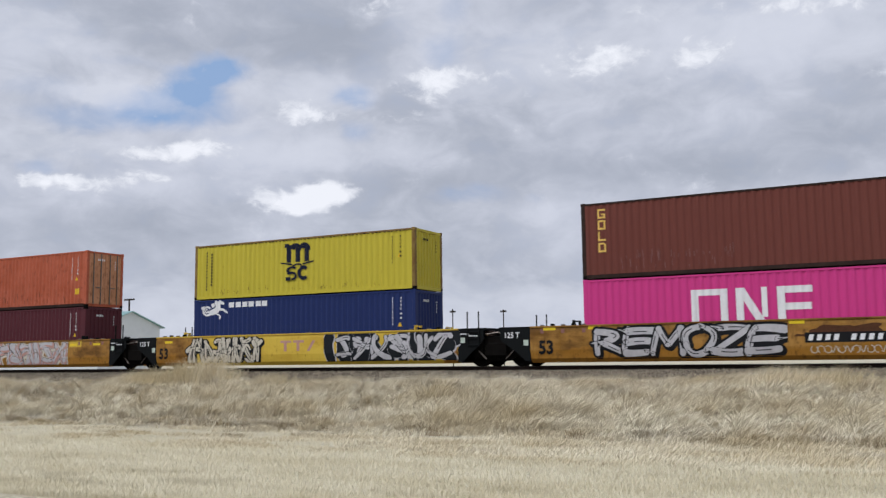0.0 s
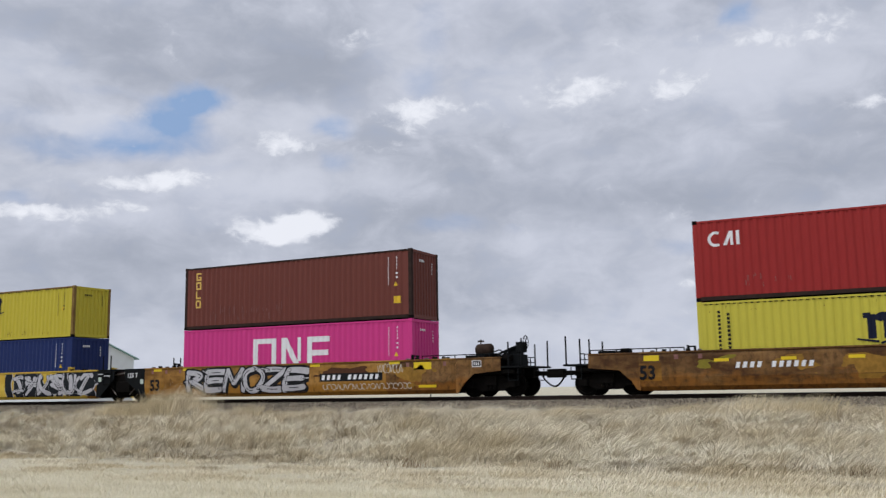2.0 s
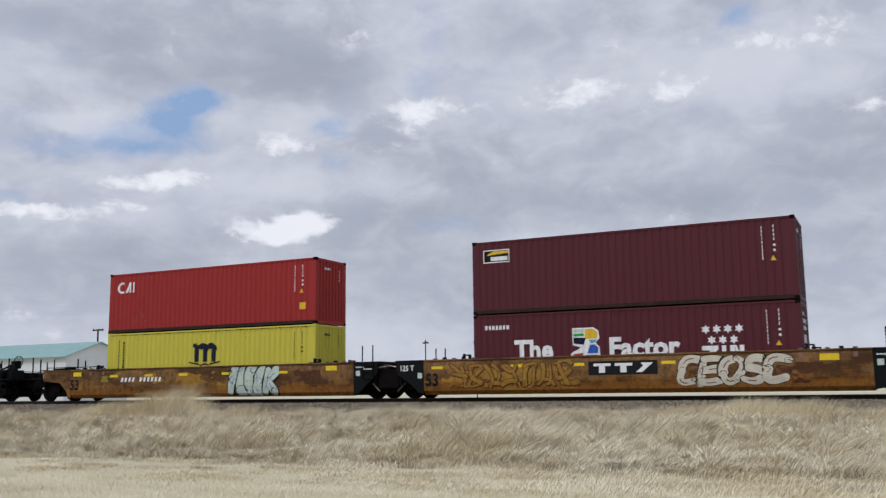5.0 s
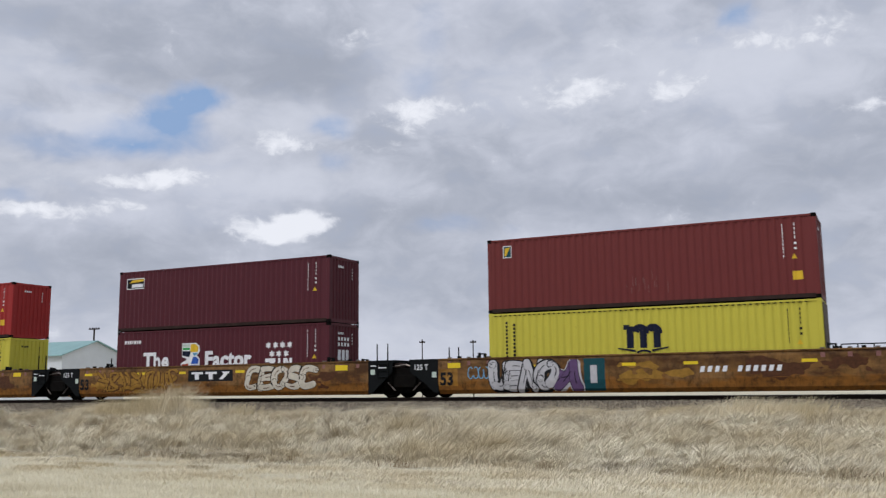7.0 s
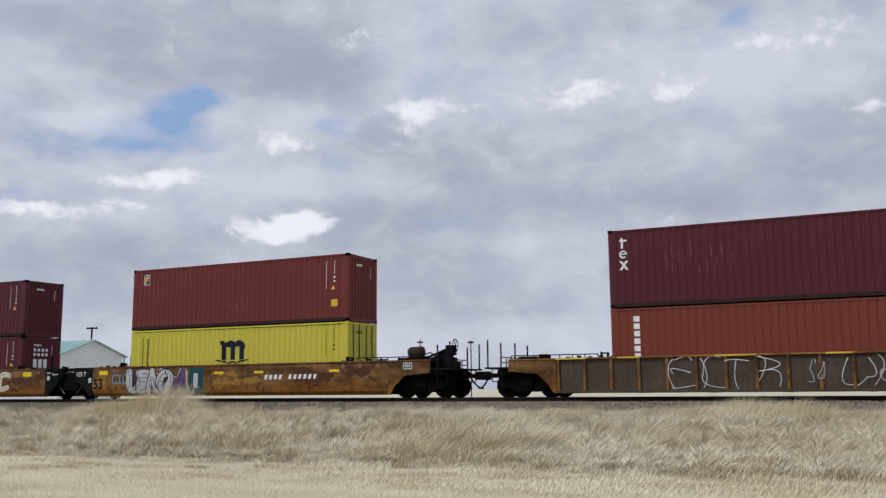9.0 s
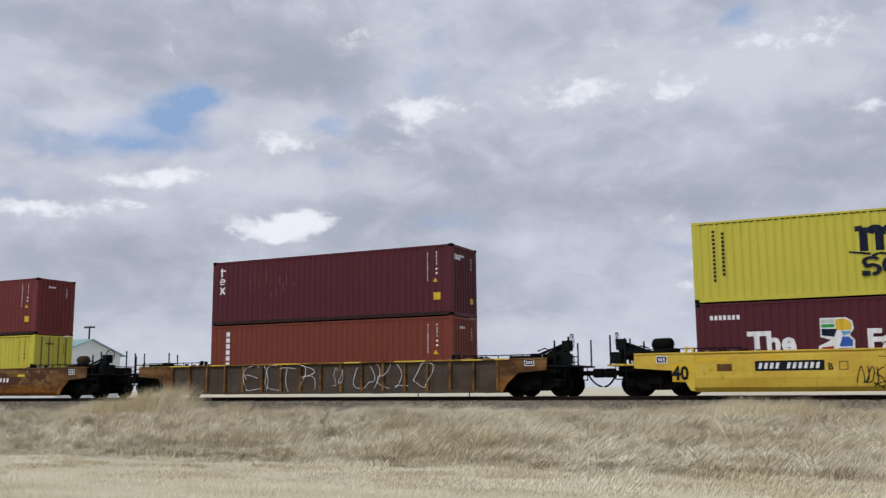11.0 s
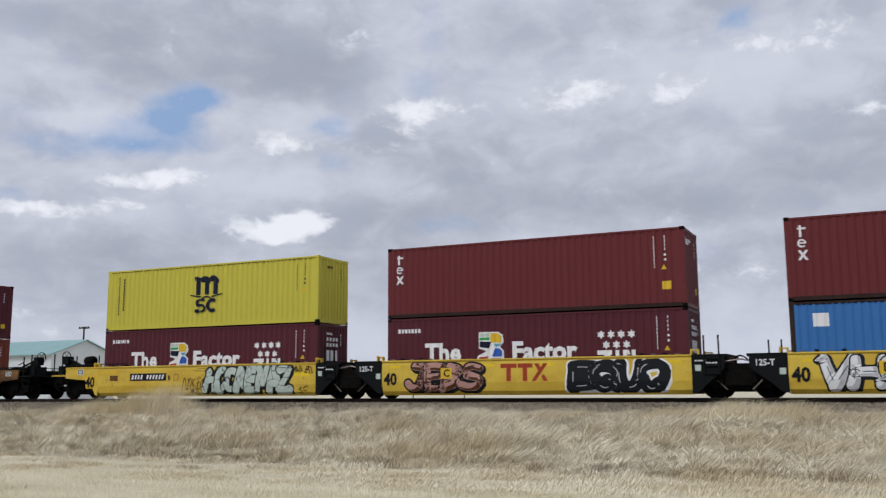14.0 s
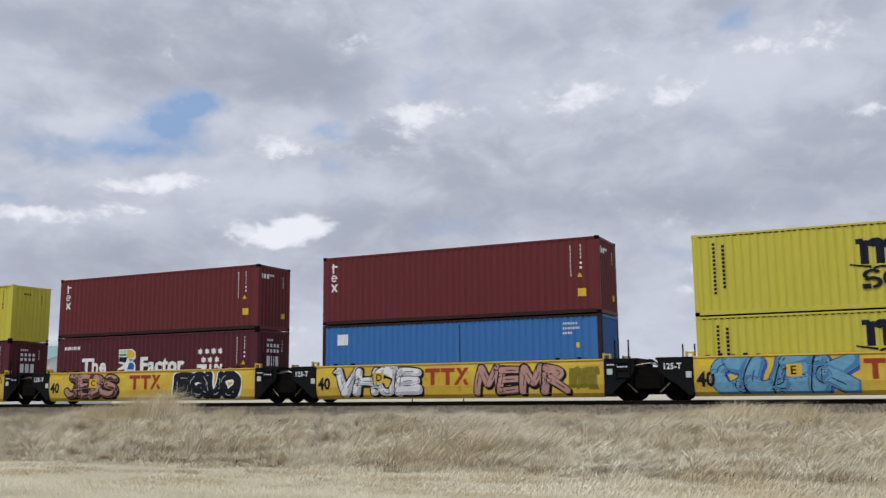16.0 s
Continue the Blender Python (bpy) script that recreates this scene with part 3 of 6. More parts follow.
def ballast():
    """Crushed stone: a bed with thousands of angular stones on its slope."""
    m, n, l, p = nodes_of("ballast_stone")
    g = n.new("ShaderNodeNewGeometry")
    ramp = n.new("ShaderNodeValToRGB")
    ramp.color_ramp.elements[0].color, ramp.color_ramp.elements[1].color = lin(66, 58, 50), lin(160, 148, 128)
    l.new(g.outputs["Random Per Island"], ramp.inputs["Fac"])
    l.new(ramp.outputs["Color"], p.inputs["Base Color"])
    p.inputs["Roughness"].default_value = .9
    bm = bmesh.new()
    prof = [(-3.5, -.72), (-2.9, -.56), (-1.75, -.21), (-1.4, -.175), (-1.2, -.185), (1.2, -.185), (1.4, -.18), (1.8, -.23), (3.1, -.6)]
    rows = [[bm.verts.new((x, TRACK + a, RAIL + b)) for a, b in prof] for x in (-280, 280)]
    for i in range(len(prof) - 1):
        bm.faces.new((rows[0][i], rows[1][i], rows[1][i + 1], rows[0][i + 1]))
    bed = part("ballast", bm, m)
    tagged(bed, "grey crushed stone ballast under the rails", "ballast", kind="structure")
    rng = np.random.default_rng(8)
    count = 34000
    y = rng.uniform(-3.4, -1.25, count)
    x = rng.uniform(-46, 6, count)
    z = np.interp(y, [a for a, b in prof], [b for a, b in prof])
    r = rng.uniform(.025, .055, count)
    shape = np.array([(1, 0, 0), (-1, 0, 0), (0, 1, 0), (0, -1, 0), (0, 0, 1)])
    tri = np.array([(0, 2, 4), (2, 1, 4), (1, 3, 4), (3, 0, 4)])
    co = shape[None] * r[:, None, None] * rng.uniform(.55, 1.4, (count, 5, 3))
    a = rng.uniform(0, 6.28, count)
    cx = co[:, :, 0] * np.cos(a)[:, None] - co[:, :, 1] * np.sin(a)[:, None]
    cy = co[:, :, 0] * np.sin(a)[:, None] + co[:, :, 1] * np.cos(a)[:, None]
    co = np.stack([cx + x[:, None], cy + (TRACK + y)[:, None], co[:, :, 2] + (RAIL + z)[:, None]], axis=2)
    me = bpy.data.meshes.new("ballast_stones")
    me.from_pydata(co.reshape(-1, 3), [], (np.arange(count)[:, None, None] * 5 + tri[None]).reshape(-1, 3))
    me.materials.append(m)
    tagged(new("ballast_stones", me), "loose grey angular ballast stones", "stones", kind="stuff")


ballast()


def rails():
    prof = [(-.07, -.17), (.07, -.17), (.07, -.155), (.012, -.13), (.012, -.045), (.036, -.03), (.036, -.004), (.028, 0), (-.028, 0), (-.036, -.004), (-.036, -.03), (-.012, -.045), (-.012, -.13), (-.07, -.155)]
    for side in (-1, 1):
        bm = bmesh.new()
        ends = [[bm.verts.new((x, TRACK + side * .753 + a, RAIL + b)) for a, b in prof] for x in (-280, 280)]
        for i in range(len(prof)):
            j = (i + 1) % len(prof)
            bm.faces.new((ends[0][i], ends[0][j], ends[1][j], ends[1][i]))
        r = part("rail", bm, M["rail_side"])
        tagged(r, "rusty steel rail on timber ties", "rail", "rails", kind="structure")
        tread = part("rail_head", boxed((-280, 280, TRACK + side * .753 - .026, TRACK + side * .753 + .026, RAIL + .001, RAIL + .004)), M["steel"], r, "worn bright running surface")
    base = tagged(part("tie", boxed((-.115, .115, -1.3, 1.3, -.18, 0), bevel=.012), M["wood"]), "weathered timber railway tie in ballast", "tie", "railway ties")
    base.matrix_basis = pose(8, TRACK, RAIL - .172)
    for k in range(1, 110):
        copy_thing(base, pose(8 - k * .52, TRACK + random.uniform(-.03, .03), RAIL - .172 + random.uniform(-.008, .002), 0, 0, random.uniform(-.8, .8)))

    bm = bmesh.new()
    for k in range(1060):
        x = -276 + k * .52
        if not -49 < x < 8.4:
            box(bm, x - .115, x + .115, TRACK - 1.3, TRACK + 1.3, RAIL - .35, RAIL - .172)
    tagged(part("far_ties", bm, M["wood"]), "rows of weathered timber ties along the line", "ties", kind="stuff")


rails()


# ---- containers ----
MOVERS, WHEELS = [], []
HL, HW = 6.096, 1.219
PITCH, DEEP = .278, .033
STOPS = [(-HL + .2 + k * PITCH + o, d) for k in range(42) for o, d in ((0, 0), (.072, 0), (.14, 1), (.21, 1))]
STOPS = [(-HL + .1, 0)] + [s for s in STOPS if s[0] < HL - .2] + [(HL - .1, 0)]


def corr(x):
    """How deep the side's fold lies at x."""
    return DEEP * float(np.interp(x, [s[0] for s in STOPS], [s[1] for s in STOPS]))


def folded(stops, z0, z1, place):
    bm = bmesh.new()
    lo = [bm.verts.new(place(s, d, z0)) for s, d in stops]
    hi = [bm.verts.new(place(s, d, z1)) for s, d in stops]
    for i in range(len(stops) - 1):
        bm.faces.new((lo[i], lo[i + 1], hi[i + 1], hi[i]))
    return bm


def side_lean(z):
    """How far a well car's side lies inward at a height."""
    return float(np.interp(z, [.14, .3, .62], [.2, .06, 0]))


SMALL_MARKS = ("top_rail_perforation", "sign_bars", "code_marks", "end_marks", "end_mark", "number_bars", "sprayed_line", "line_marks", "small_bars", "stencil_bars", "name_bars", "scuff_mark")


def decal(name, polys, mat, parent, y=None, folds=True, step=.0008, label=""):
    """Flat painted shapes in x, z laid on a side; on a container they follow the folds."""
    bm = bmesh.new()
    for k, pts in enumerate(polys):
        vs = [bm.verts.new((px, -k * step, pz)) for px, pz in pts]
        f = bm.faces.new(vs)
        f.normal_update()
        if f.normal.y > 0:
            f.normal_flip()
    bmesh.ops.triangulate(bm, faces=bm.faces[:])
    if folds:
        x0, x1 = min(v.co.x for v in bm.verts), max(v.co.x for v in bm.verts)
        for s, _ in STOPS:
            if x0 < s < x1:
                bmesh.ops.bisect_plane(bm, geom=bm.verts[:] + bm.edges[:] + bm.faces[:], plane_co=(s, 0, 0), plane_no=(1, 0, 0))
        for v in bm.verts:
            v.co.y += -HW + .012 + corr(v.co.x) - .005
    else:
        for lv in (.3, .62):
            bmesh.ops.bisect_plane(bm, geom=bm.verts[:] + bm.edges[:] + bm.faces[:], plane_co=(0, 0, lv), plane_no=(0, 0, 1))
        for v in bm.verts:
            v.co.y += y + side_lean(v.co.z)
    ob = part(name, bm, mat, parent, label)
    if name in SMALL_MARKS:
        ob["kind"] = "stuff"
    return ob


def rect(x0, x1, z0, z1, slant=0.0):
    return [(x0, z0), (x1, z0), (x1 + slant, z1), (x0 + slant, z1)]


def text_polys(words, size, x, z, squeeze=1.0, bold=.022):
    """The built-in font's letters as a filled mesh."""
    cu = bpy.data.curves.new("lettering", "FONT")
    cu.body, cu.size, cu.resolution_u, cu.offset = words, size, 2, size * bold
    ob = bpy.data.objects.new("lettering", cu)
    scene.collection.objects.link(ob)
    dg = bpy.context.evaluated_depsgraph_get()
    me = bpy.data.meshes.new_from_object(ob.evaluated_get(dg))
    out = [[(x + me.vertices[i].co.x * squeeze, z + me.vertices[i].co.y) for i in p.vertices] for p in me.polygons]
    bpy.data.objects.remove(ob)
    return out


def ring(cx, cz, r, t, a0=0, a1=360, seg=14, squash=1.0):
    """Quads of an arc band, degrees from +x."""
    out = []
    for k in range(seg):
        a, b = radians(a0 + (a1 - a0) * k / seg), radians(a0 + (a1 - a0) * (k + 1) / seg)
        out.append([(cx + q * math.cos(w), cz + q * squash * math.sin(w)) for q, w in ((r - t, a), (r, a), (r, b), (r - t, b))])
    return out


def star(cx, cz, r):
    return [(cx + (r if k % 2 == 0 else r * .55) * math.cos(math.pi / 6 * k + math.pi / 2), cz + (r if k % 2 == 0 else r * .55) * math.sin(math.pi / 6 * k + math.pi / 2)) for k in range(12)]


def bars(x, z, count, w, h, gap, slant=0.0, rng=None):
    """Unreadable characters: a row of short bars."""
    return [rect(x + k * (w + gap), x + k * (w + gap) + w * (rng.uniform(.7, 1) if rng else 1), z, z + h, slant) for k in range(count)]


def column(x, z_top, count, w, h, gap):
    return [rect(x, x + w, z_top - k * (h + gap) - h, z_top - k * (h + gap)) for k in range(count)]


def container(colour, h, label, door=False):
    """A 40-foot box: folded sides and ends, posts, rails, castings, roof, doors where seen."""
    paint_mat = M[colour]
    edge = M["msc_rust"] if colour == "msc_old" else M["dark_steel"] if colour in ("brown", "blue") else paint_mat
    # bottom rails darker than the sides, except on yellow boxes
    sill = paint_mat if colour.startswith("msc") else M["dark_steel"]
    c = empty("shipping_container", label, "container", "containers on the train")
    for s in (-1, 1):
        part("side_panel", folded(STOPS, .15, h - .07, lambda x, d, z, s=s: (x, s * (HW - .012 - d * DEEP), z)), paint_mat, c)
        part("top_rail", boxed((-HL + .16, HL - .16, s * HW - .03 * (s > 0) - .0 * s, s * HW + .03 * (s < 0), h - .08, h - .012)), edge, c)
        part("bottom_rail", boxed((-HL + .16, HL - .16, min(s * HW, s * (HW - .05)), max(s * HW, s * (HW - .05)), .02, .155)), sill, c)
    ends = [(-HW + .16 + k * .25 + o, d) for k in range(9) for o, d in ((0, 0), (.09, 0), (.125, 1), (.215, 1))]
    ends = [(-HW + .1, 0)] + [e for e in ends if e[0] < HW - .18] + [(HW - .1, 0)]
    for s in (-1, 1):
        if s == 1 and door:
            for q in (-1, 1):
                bm = boxed((HL - .06, HL - .02, min(q * .01, q * 1.1), max(q * .01, q * 1.1), .14, h - .1))
                for z0 in (.25, .85, 1.45, 2.05):
                    box(bm, HL - .022, HL - .012, min(q * .08, q * 1.04), max(q * .08, q * 1.04), z0, z0 + .42)
                leaf = part("door", bm, M["door_tan"] if colour == "orange" else paint_mat, c)
                part("lock_rod", rods(((HL + .012, q * .3, .12), (HL + .012, q * .3, h - .1)), ((HL + .012, q * .78, .12), (HL + .012, q * .78, h - .1)), ((HL + .02, q * .3, 1.0), (HL + .02, q * .62, 1.0)), r=.03), M["steel"], leaf, "galvanised lock rods")
        else:
            part("end_panel", folded(ends, .13, h - .09, lambda y, d, z, s=s: (s * (HL - .02 - d * .045), y, z)), paint_mat, c)
        part("end_sill", boxed((min(s * HL, s * (HL - .08)), max(s * HL, s * (HL - .08)), -HW + .16, HW - .16, .0, .15)), paint_mat, c)
        part("end_header", boxed((min(s * HL, s * (HL - .08)), max(s * HL, s * (HL - .08)), -HW + .16, HW - .16, h - .12, h - .012)), paint_mat, c)
        for q in (-1, 1):
            y0, y1 = sorted((q * HW, q * (HW - .165)))
            x0, x1 = sorted((s * HL, s * (HL - .165)))
            part("corner_post", boxed((x0, x1, y0 + .003, y1 - .003, .118, h - .118), bevel=.012), edge, c)
            for z0, z1 in ((0, .118), (h - .118, h)):
                part("corner_casting", boxed((x0 - .004, x1 + .004, y0 - .004, y1 + .004, z0, z1 + (.012 if z0 else 0)), bevel=.01), M["under"] if z0 == 0 or colour in ("maroon", "darkmaroon", "red", "redbrown") else edge, c)
    roof = [(-HL + .17 + k * .25 + o, d) for k in range(48) for o, d in ((0, 0), (.1, 0), (.13, 1), (.22, 1)) if -HL + .17 + k * .25 + o < HL - .17]
    bm = bmesh.new()
    a = [bm.verts.new((x, -HW + .03, h - .02 - d * .02)) for x, d in roof]
    b = [bm.verts.new((x, HW - .03, h - .02 - d * .02)) for x, d in roof]
    for i in range(len(roof) - 1):
        bm.faces.new((a[i], a[i + 1], b[i + 1], b[i]))
    part("roof", bm, paint_mat, c)
    part("floor", boxed((-HL + .1, HL - .1, -HW + .06, HW - .06, .08, .14)), M["under"], c)
    return c


def vent_and_codes(c, h, mat, plate="label_yellow", rng=random):
    """The usual code columns near the right end of the side, with a small warning plate."""
    decal("code_marks", column(4.97, h - .3, 9, .028, .1, .035) + column(5.36, h - .28, 4, .034, .1, .05) + column(5.34, h - .95, 2, .08, .08, .1), M[mat], c, label="rows of small code marks")
    decal("warning_plate", [[(5.23, 1.37), (5.42, 1.37), (5.325, 1.55)]], M["label_yellow"], c, label="yellow warning triangle")
    if plate:
        decal("rating_plate", [rect(5.24, 5.56, .64, .94)], M[plate], c, label="yellow rating plate")


def end_codes(c, h, mat="white"):
    """Small marks on the end wall."""
    bm = bmesh.new()
    for k in range(4):
        z = h - .5 - k * .14
        box(bm, HL - .012, HL - .004, .63, .67, z, z + .08)
    for k in range(4):
        box(bm, HL - .012, HL - .004, -.5 + k * .12, -.43 + k * .12, h - .48, h - .38)
    part("end_marks", bm, M[mat], c, "small code marks")["kind"] = "stuff"


def pattern_double_arch(c, h, tall=True):
    """A heavy double arch over a wavy line, with two round forms beneath."""
    z = 1.48 if tall else 1.4
    p = [rect(-.62, -.36, z, z + .8), rect(-.14, .12, z, z + .62), rect(.36, .62, z, z + .62), rect(-.74, -.5, z + .68, z + .86)]
    p += ring(-.12, z + .54, .33, .27, -5, 165, 10) + ring(.36, z + .54, .33, .27, -5, 150, 10)
    p += [[(-.96, z - .02), (-.3, z - .14), (-.3, z - .06), (-.96, z + .03)], [(.3, z - .14), (.9, z - .02), (.9, z + .03), (.3, z - .06)]] + ring(0, z - .36, .4, .09, 45, 135, 8, .75)
    if tall:
        p += ring(.34, z - .5, .33, .17, 45, 315, 14, 1.0)
        p += ring(-.3, z - .36, .3, .15, 30, 270, 10, .62) + ring(-.3, z - .62, .3, .15, -90, 150, 10, .68)
        p += [rect(-.62, -.36, z - .82, z - .66)]
    decal("painted_mark", p, M["logo_navy"], c, label="large dark navy painted mark")
    decal("top_rail_perforation", bars(-5.85, h - .115, 58, .1, .035, .1), M["ink"], c)
    decal("line_marks", column(-5.4, h - .33, 13, .1, .095, .05) + column(-5.08, h - .42, 11, .1, .095, .05), M["ink"], c, label="two upright columns of dark bars")


def pattern_slogan(c, h):
    decal("slogan", text_polys("The", 1.0, -4.36, 1.14, .98, .04), M["white"], c, label="white lettering The")
    decal("slogan", text_polys("Factor", 1.0, -.62, 1.12, .98, .04), M["white"], c, label="white lettering Factor")
    bits = (("white", [(-2.1, .96), (-1.06, .96), (-.98, 1.1), (-.98, 1.5), (-1.12, 1.66), (-.98, 1.85), (-1.02, 2.12), (-1.2, 2.24), (-2.02, 2.24), (-2.02, 1.6), (-1.7, 1.5), (-2.1, 1.3)]),
            ("green_spray", rect(-1.98, -1.58, 2.06, 2.19)), ("green_mark", rect(-1.98, -1.58, 1.92, 2.03)), ("label_yellow", [(-1.54, 1.82), (-1.08, 1.82), (-1.06, 2.06), (-1.2, 2.19), (-1.54, 2.19)]),
            ("logo_navy", [(-1.98, 1.66), (-1.6, 1.6), (-1.5, 1.86), (-1.98, 1.88)]), ("blue_spray", [(-1.46, 1.28), (-1.06, 1.28), (-1.04, 1.48), (-1.16, 1.6), (-1.34, 1.6)]), ("sky_spray", [(-1.3, 1.64), (-1.12, 1.7), (-1.08, 1.78), (-1.38, 1.78)]),
            ("red_mark", [(-2.04, 1.0), (-1.7, 1.0), (-1.62, 1.3), (-2.0, 1.26)]), ("green_mark", rect(-1.64, -1.52, 1.0, 1.2)), ("blue_spray", rect(-1.48, -1.08, 1.0, 1.22)))
    for k, (mt, pts) in enumerate(bits):
        d = decal("coloured_mark", [pts], M[mt], c, label="many-coloured square painted mark")
        d.location.y = -.002 * k
    for q in [(2.9 + k * .38, 2.0) for k in range(4)] + [(3.09 + k * .38, 1.62) for k in range(3)]:
        decal("star", [star(*q, .165)], M["white"], c)
    decal("short_mark", [rect(2.75, 3.3, 1.26, 1.42), [(3.05, 1.3), (3.3, 1.3), (2.95, .9), (2.7, .9)], rect(3.42, 3.57, .9, 1.42), rect(3.7, 3.86, .9, 1.42), [(3.86, 1.42), (3.92, 1.42), (4.0, 1.2), (3.9, 1.0)], rect(4.02, 4.18, .9, 1.42)], M["white"], c, label="broken white painted blocks")
    decal("small_bars", bars(-5.6, 2.3, 7, .1, .16, .05), M["white"], c, label="row of small white bars")
    bm = bmesh.new()
    for r_ in range(2):
        for k in range(4):
            box(bm, HL - .012, HL - .004, -.5 + k * .25, -.36 + k * .25, h - .75 - r_ * .24, h - .6 - r_ * .24)
    for k in range(3):
        box(bm, HL - .012, HL - .004, -.5 + k * .32, -.28 + k * .32, h - 1.6, h - 1.15)
    part("end_mark", bm, M["white"], c, "white marks on the end wall")["kind"] = "stuff"


def scuffs(seed, mat, count, x0, x1, z0, z1, tall=.3):
    """Upright scratches where folds were rubbed."""
    def put(c, h):
        rng = random.Random(seed)
        polys = []
        for _ in range(count):
            x, z, k = rng.uniform(x0, x1), rng.uniform(z0, z1), rng.uniform(.25, 1) * tall
            w = rng.uniform(.008, .028)
            polys.append([(x, z), (x + w, z + .02), (x + w * .7, z + k), (x - .003, z + k * .9)])
        decal("scuff_mark", polys, M[mat], c)
    return put


# ---- well cars ----
WHEEL_R = .46
SIDE = 1.5


def lathe(bm, prof, seg=20):
    """Turns (radius, y) round the y axis."""
    rings = [[bm.verts.new((r * math.cos(k * 2 * math.pi / seg), y, r * math.sin(k * 2 * math.pi / seg))) for k in range(seg)] for r, y in prof]
    for a, b in zip(rings, rings[1:]):
        for k in range(seg):
            j = (k + 1) % seg
            bm.faces.new((a[k], a[j], b[j], b[k]))


def bogie(car, x):
    """A two-axle truck with cast side frames and spring nests."""
    b = bmesh.new()
    for s in (-1, 1):
        y0, y1 = sorted((s * .93, s * 1.07))
        prism(b, [(-1.15, .42), (-1.15, .62), (-.7, .7), (-.35, .88), (.35, .88), (.7, .7), (1.15, .62), (1.15, .42), (.75, .38), (.45, .22), (-.45, .22), (-.75, .38)], y0, y1)
        for k in (-1, 0, 1):
            rod(b, (k * .17, s * 1.1, .3), (k * .17, s * 1.1, .56), .07, 8)
        for k in (-1, 1):
            box(b, k * .89 - .14, k * .89 + .14, min(s * 1.0, s * 1.16), max(s * 1.0, s * 1.16), .36, .6)
    box(b, -.26, .26, -1.2, 1.2, .45, .8)
    t = part("bogie", b, M["under"], car, "dirty cast steel truck")
    t.location = (x, 0, 0)
    for k in (-.89, .89):
        w = bmesh.new()
        for s in (-1, 1):
            lathe(w, [(.02, s * .66), (.14, s * .64), (.38, s * .7), (WHEEL_R + .03, s * .685), (WHEEL_R + .03, s * .71), (WHEEL_R, s * .72), (WHEEL_R, s * .82), (.4, s * .82), (.36, s * .78), (.16, s * .76), (.1, s * .86), (.02, s * .86)])
        rod(w, (0, -1.02, 0), (0, 1.02, 0), .08, 10)
        ws = part("wheelset", w, M["under"], t, "dark steel wheels on one axle", smooth=False)
        ws.location = (k, 0, WHEEL_R)
        WHEELS.append((ws, k))


def side_frame(car, mat, half, lo_pts, hi, s, ribs=False):
    """One long side of the well: rolled web, top chord, lower sill."""
    bm = bmesh.new()
    prof = [(SIDE - .02, hi - .06), (SIDE, hi - .2), (SIDE, .62), (SIDE - .06, .3), (SIDE - .2, .14), (SIDE - .24, .14), (SIDE - .1, .34), (SIDE - .05, .62), (SIDE - .05, hi - .06)]
    if ribs:
        prof = [(SIDE - .1, hi - .06), (SIDE - .1, .2), (SIDE - .14, .2), (SIDE - .14, hi - .06)]
    xs = (-half, half)
    rows = [[bm.verts.new((x, s * y, z)) for y, z in prof] for x in xs]
    for i in range(len(prof)):
        j = (i + 1) % len(prof)
        bm.faces.new((rows[0][i], rows[0][j], rows[1][j], rows[1][i]) if s > 0 else (rows[0][j], rows[0][i], rows[1][i], rows[1][j]))
    for r in rows:
        bm.faces.new(r)
    bmesh.ops.recalc_face_normals(bm, faces=bm.faces[:])
    side = part("well_side", bm, mat, car)
    y0, y1 = sorted((s * (SIDE - .16), s * (SIDE + .03)))
    part("top_chord", boxed((-half, half, y0, y1, hi - .06, hi), bevel=.01), M["ochre"] if ribs else mat, side)
    if ribs:
        n = 16
        for k in range(n + 1):
            x = -half + .1 + k * (2 * half - .2) / n
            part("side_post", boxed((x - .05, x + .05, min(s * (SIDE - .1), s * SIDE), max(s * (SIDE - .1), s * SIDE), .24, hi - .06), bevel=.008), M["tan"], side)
        part("bottom_sill", boxed((-half, half, min(s * (SIDE - .16), s * (SIDE + .02)), max(s * (SIDE - .16), s * (SIDE + .02)), .16, .26), bevel=.01), mat, side)
    return side


def poles(car, x, z0, spots, r=.022):
    """Upright hand rails at an end platform."""
    for dx, y, top in spots:
        part("handrail", rods(((x + dx, y, z0), (x + dx, y, top)), r=r), M["black"], car)


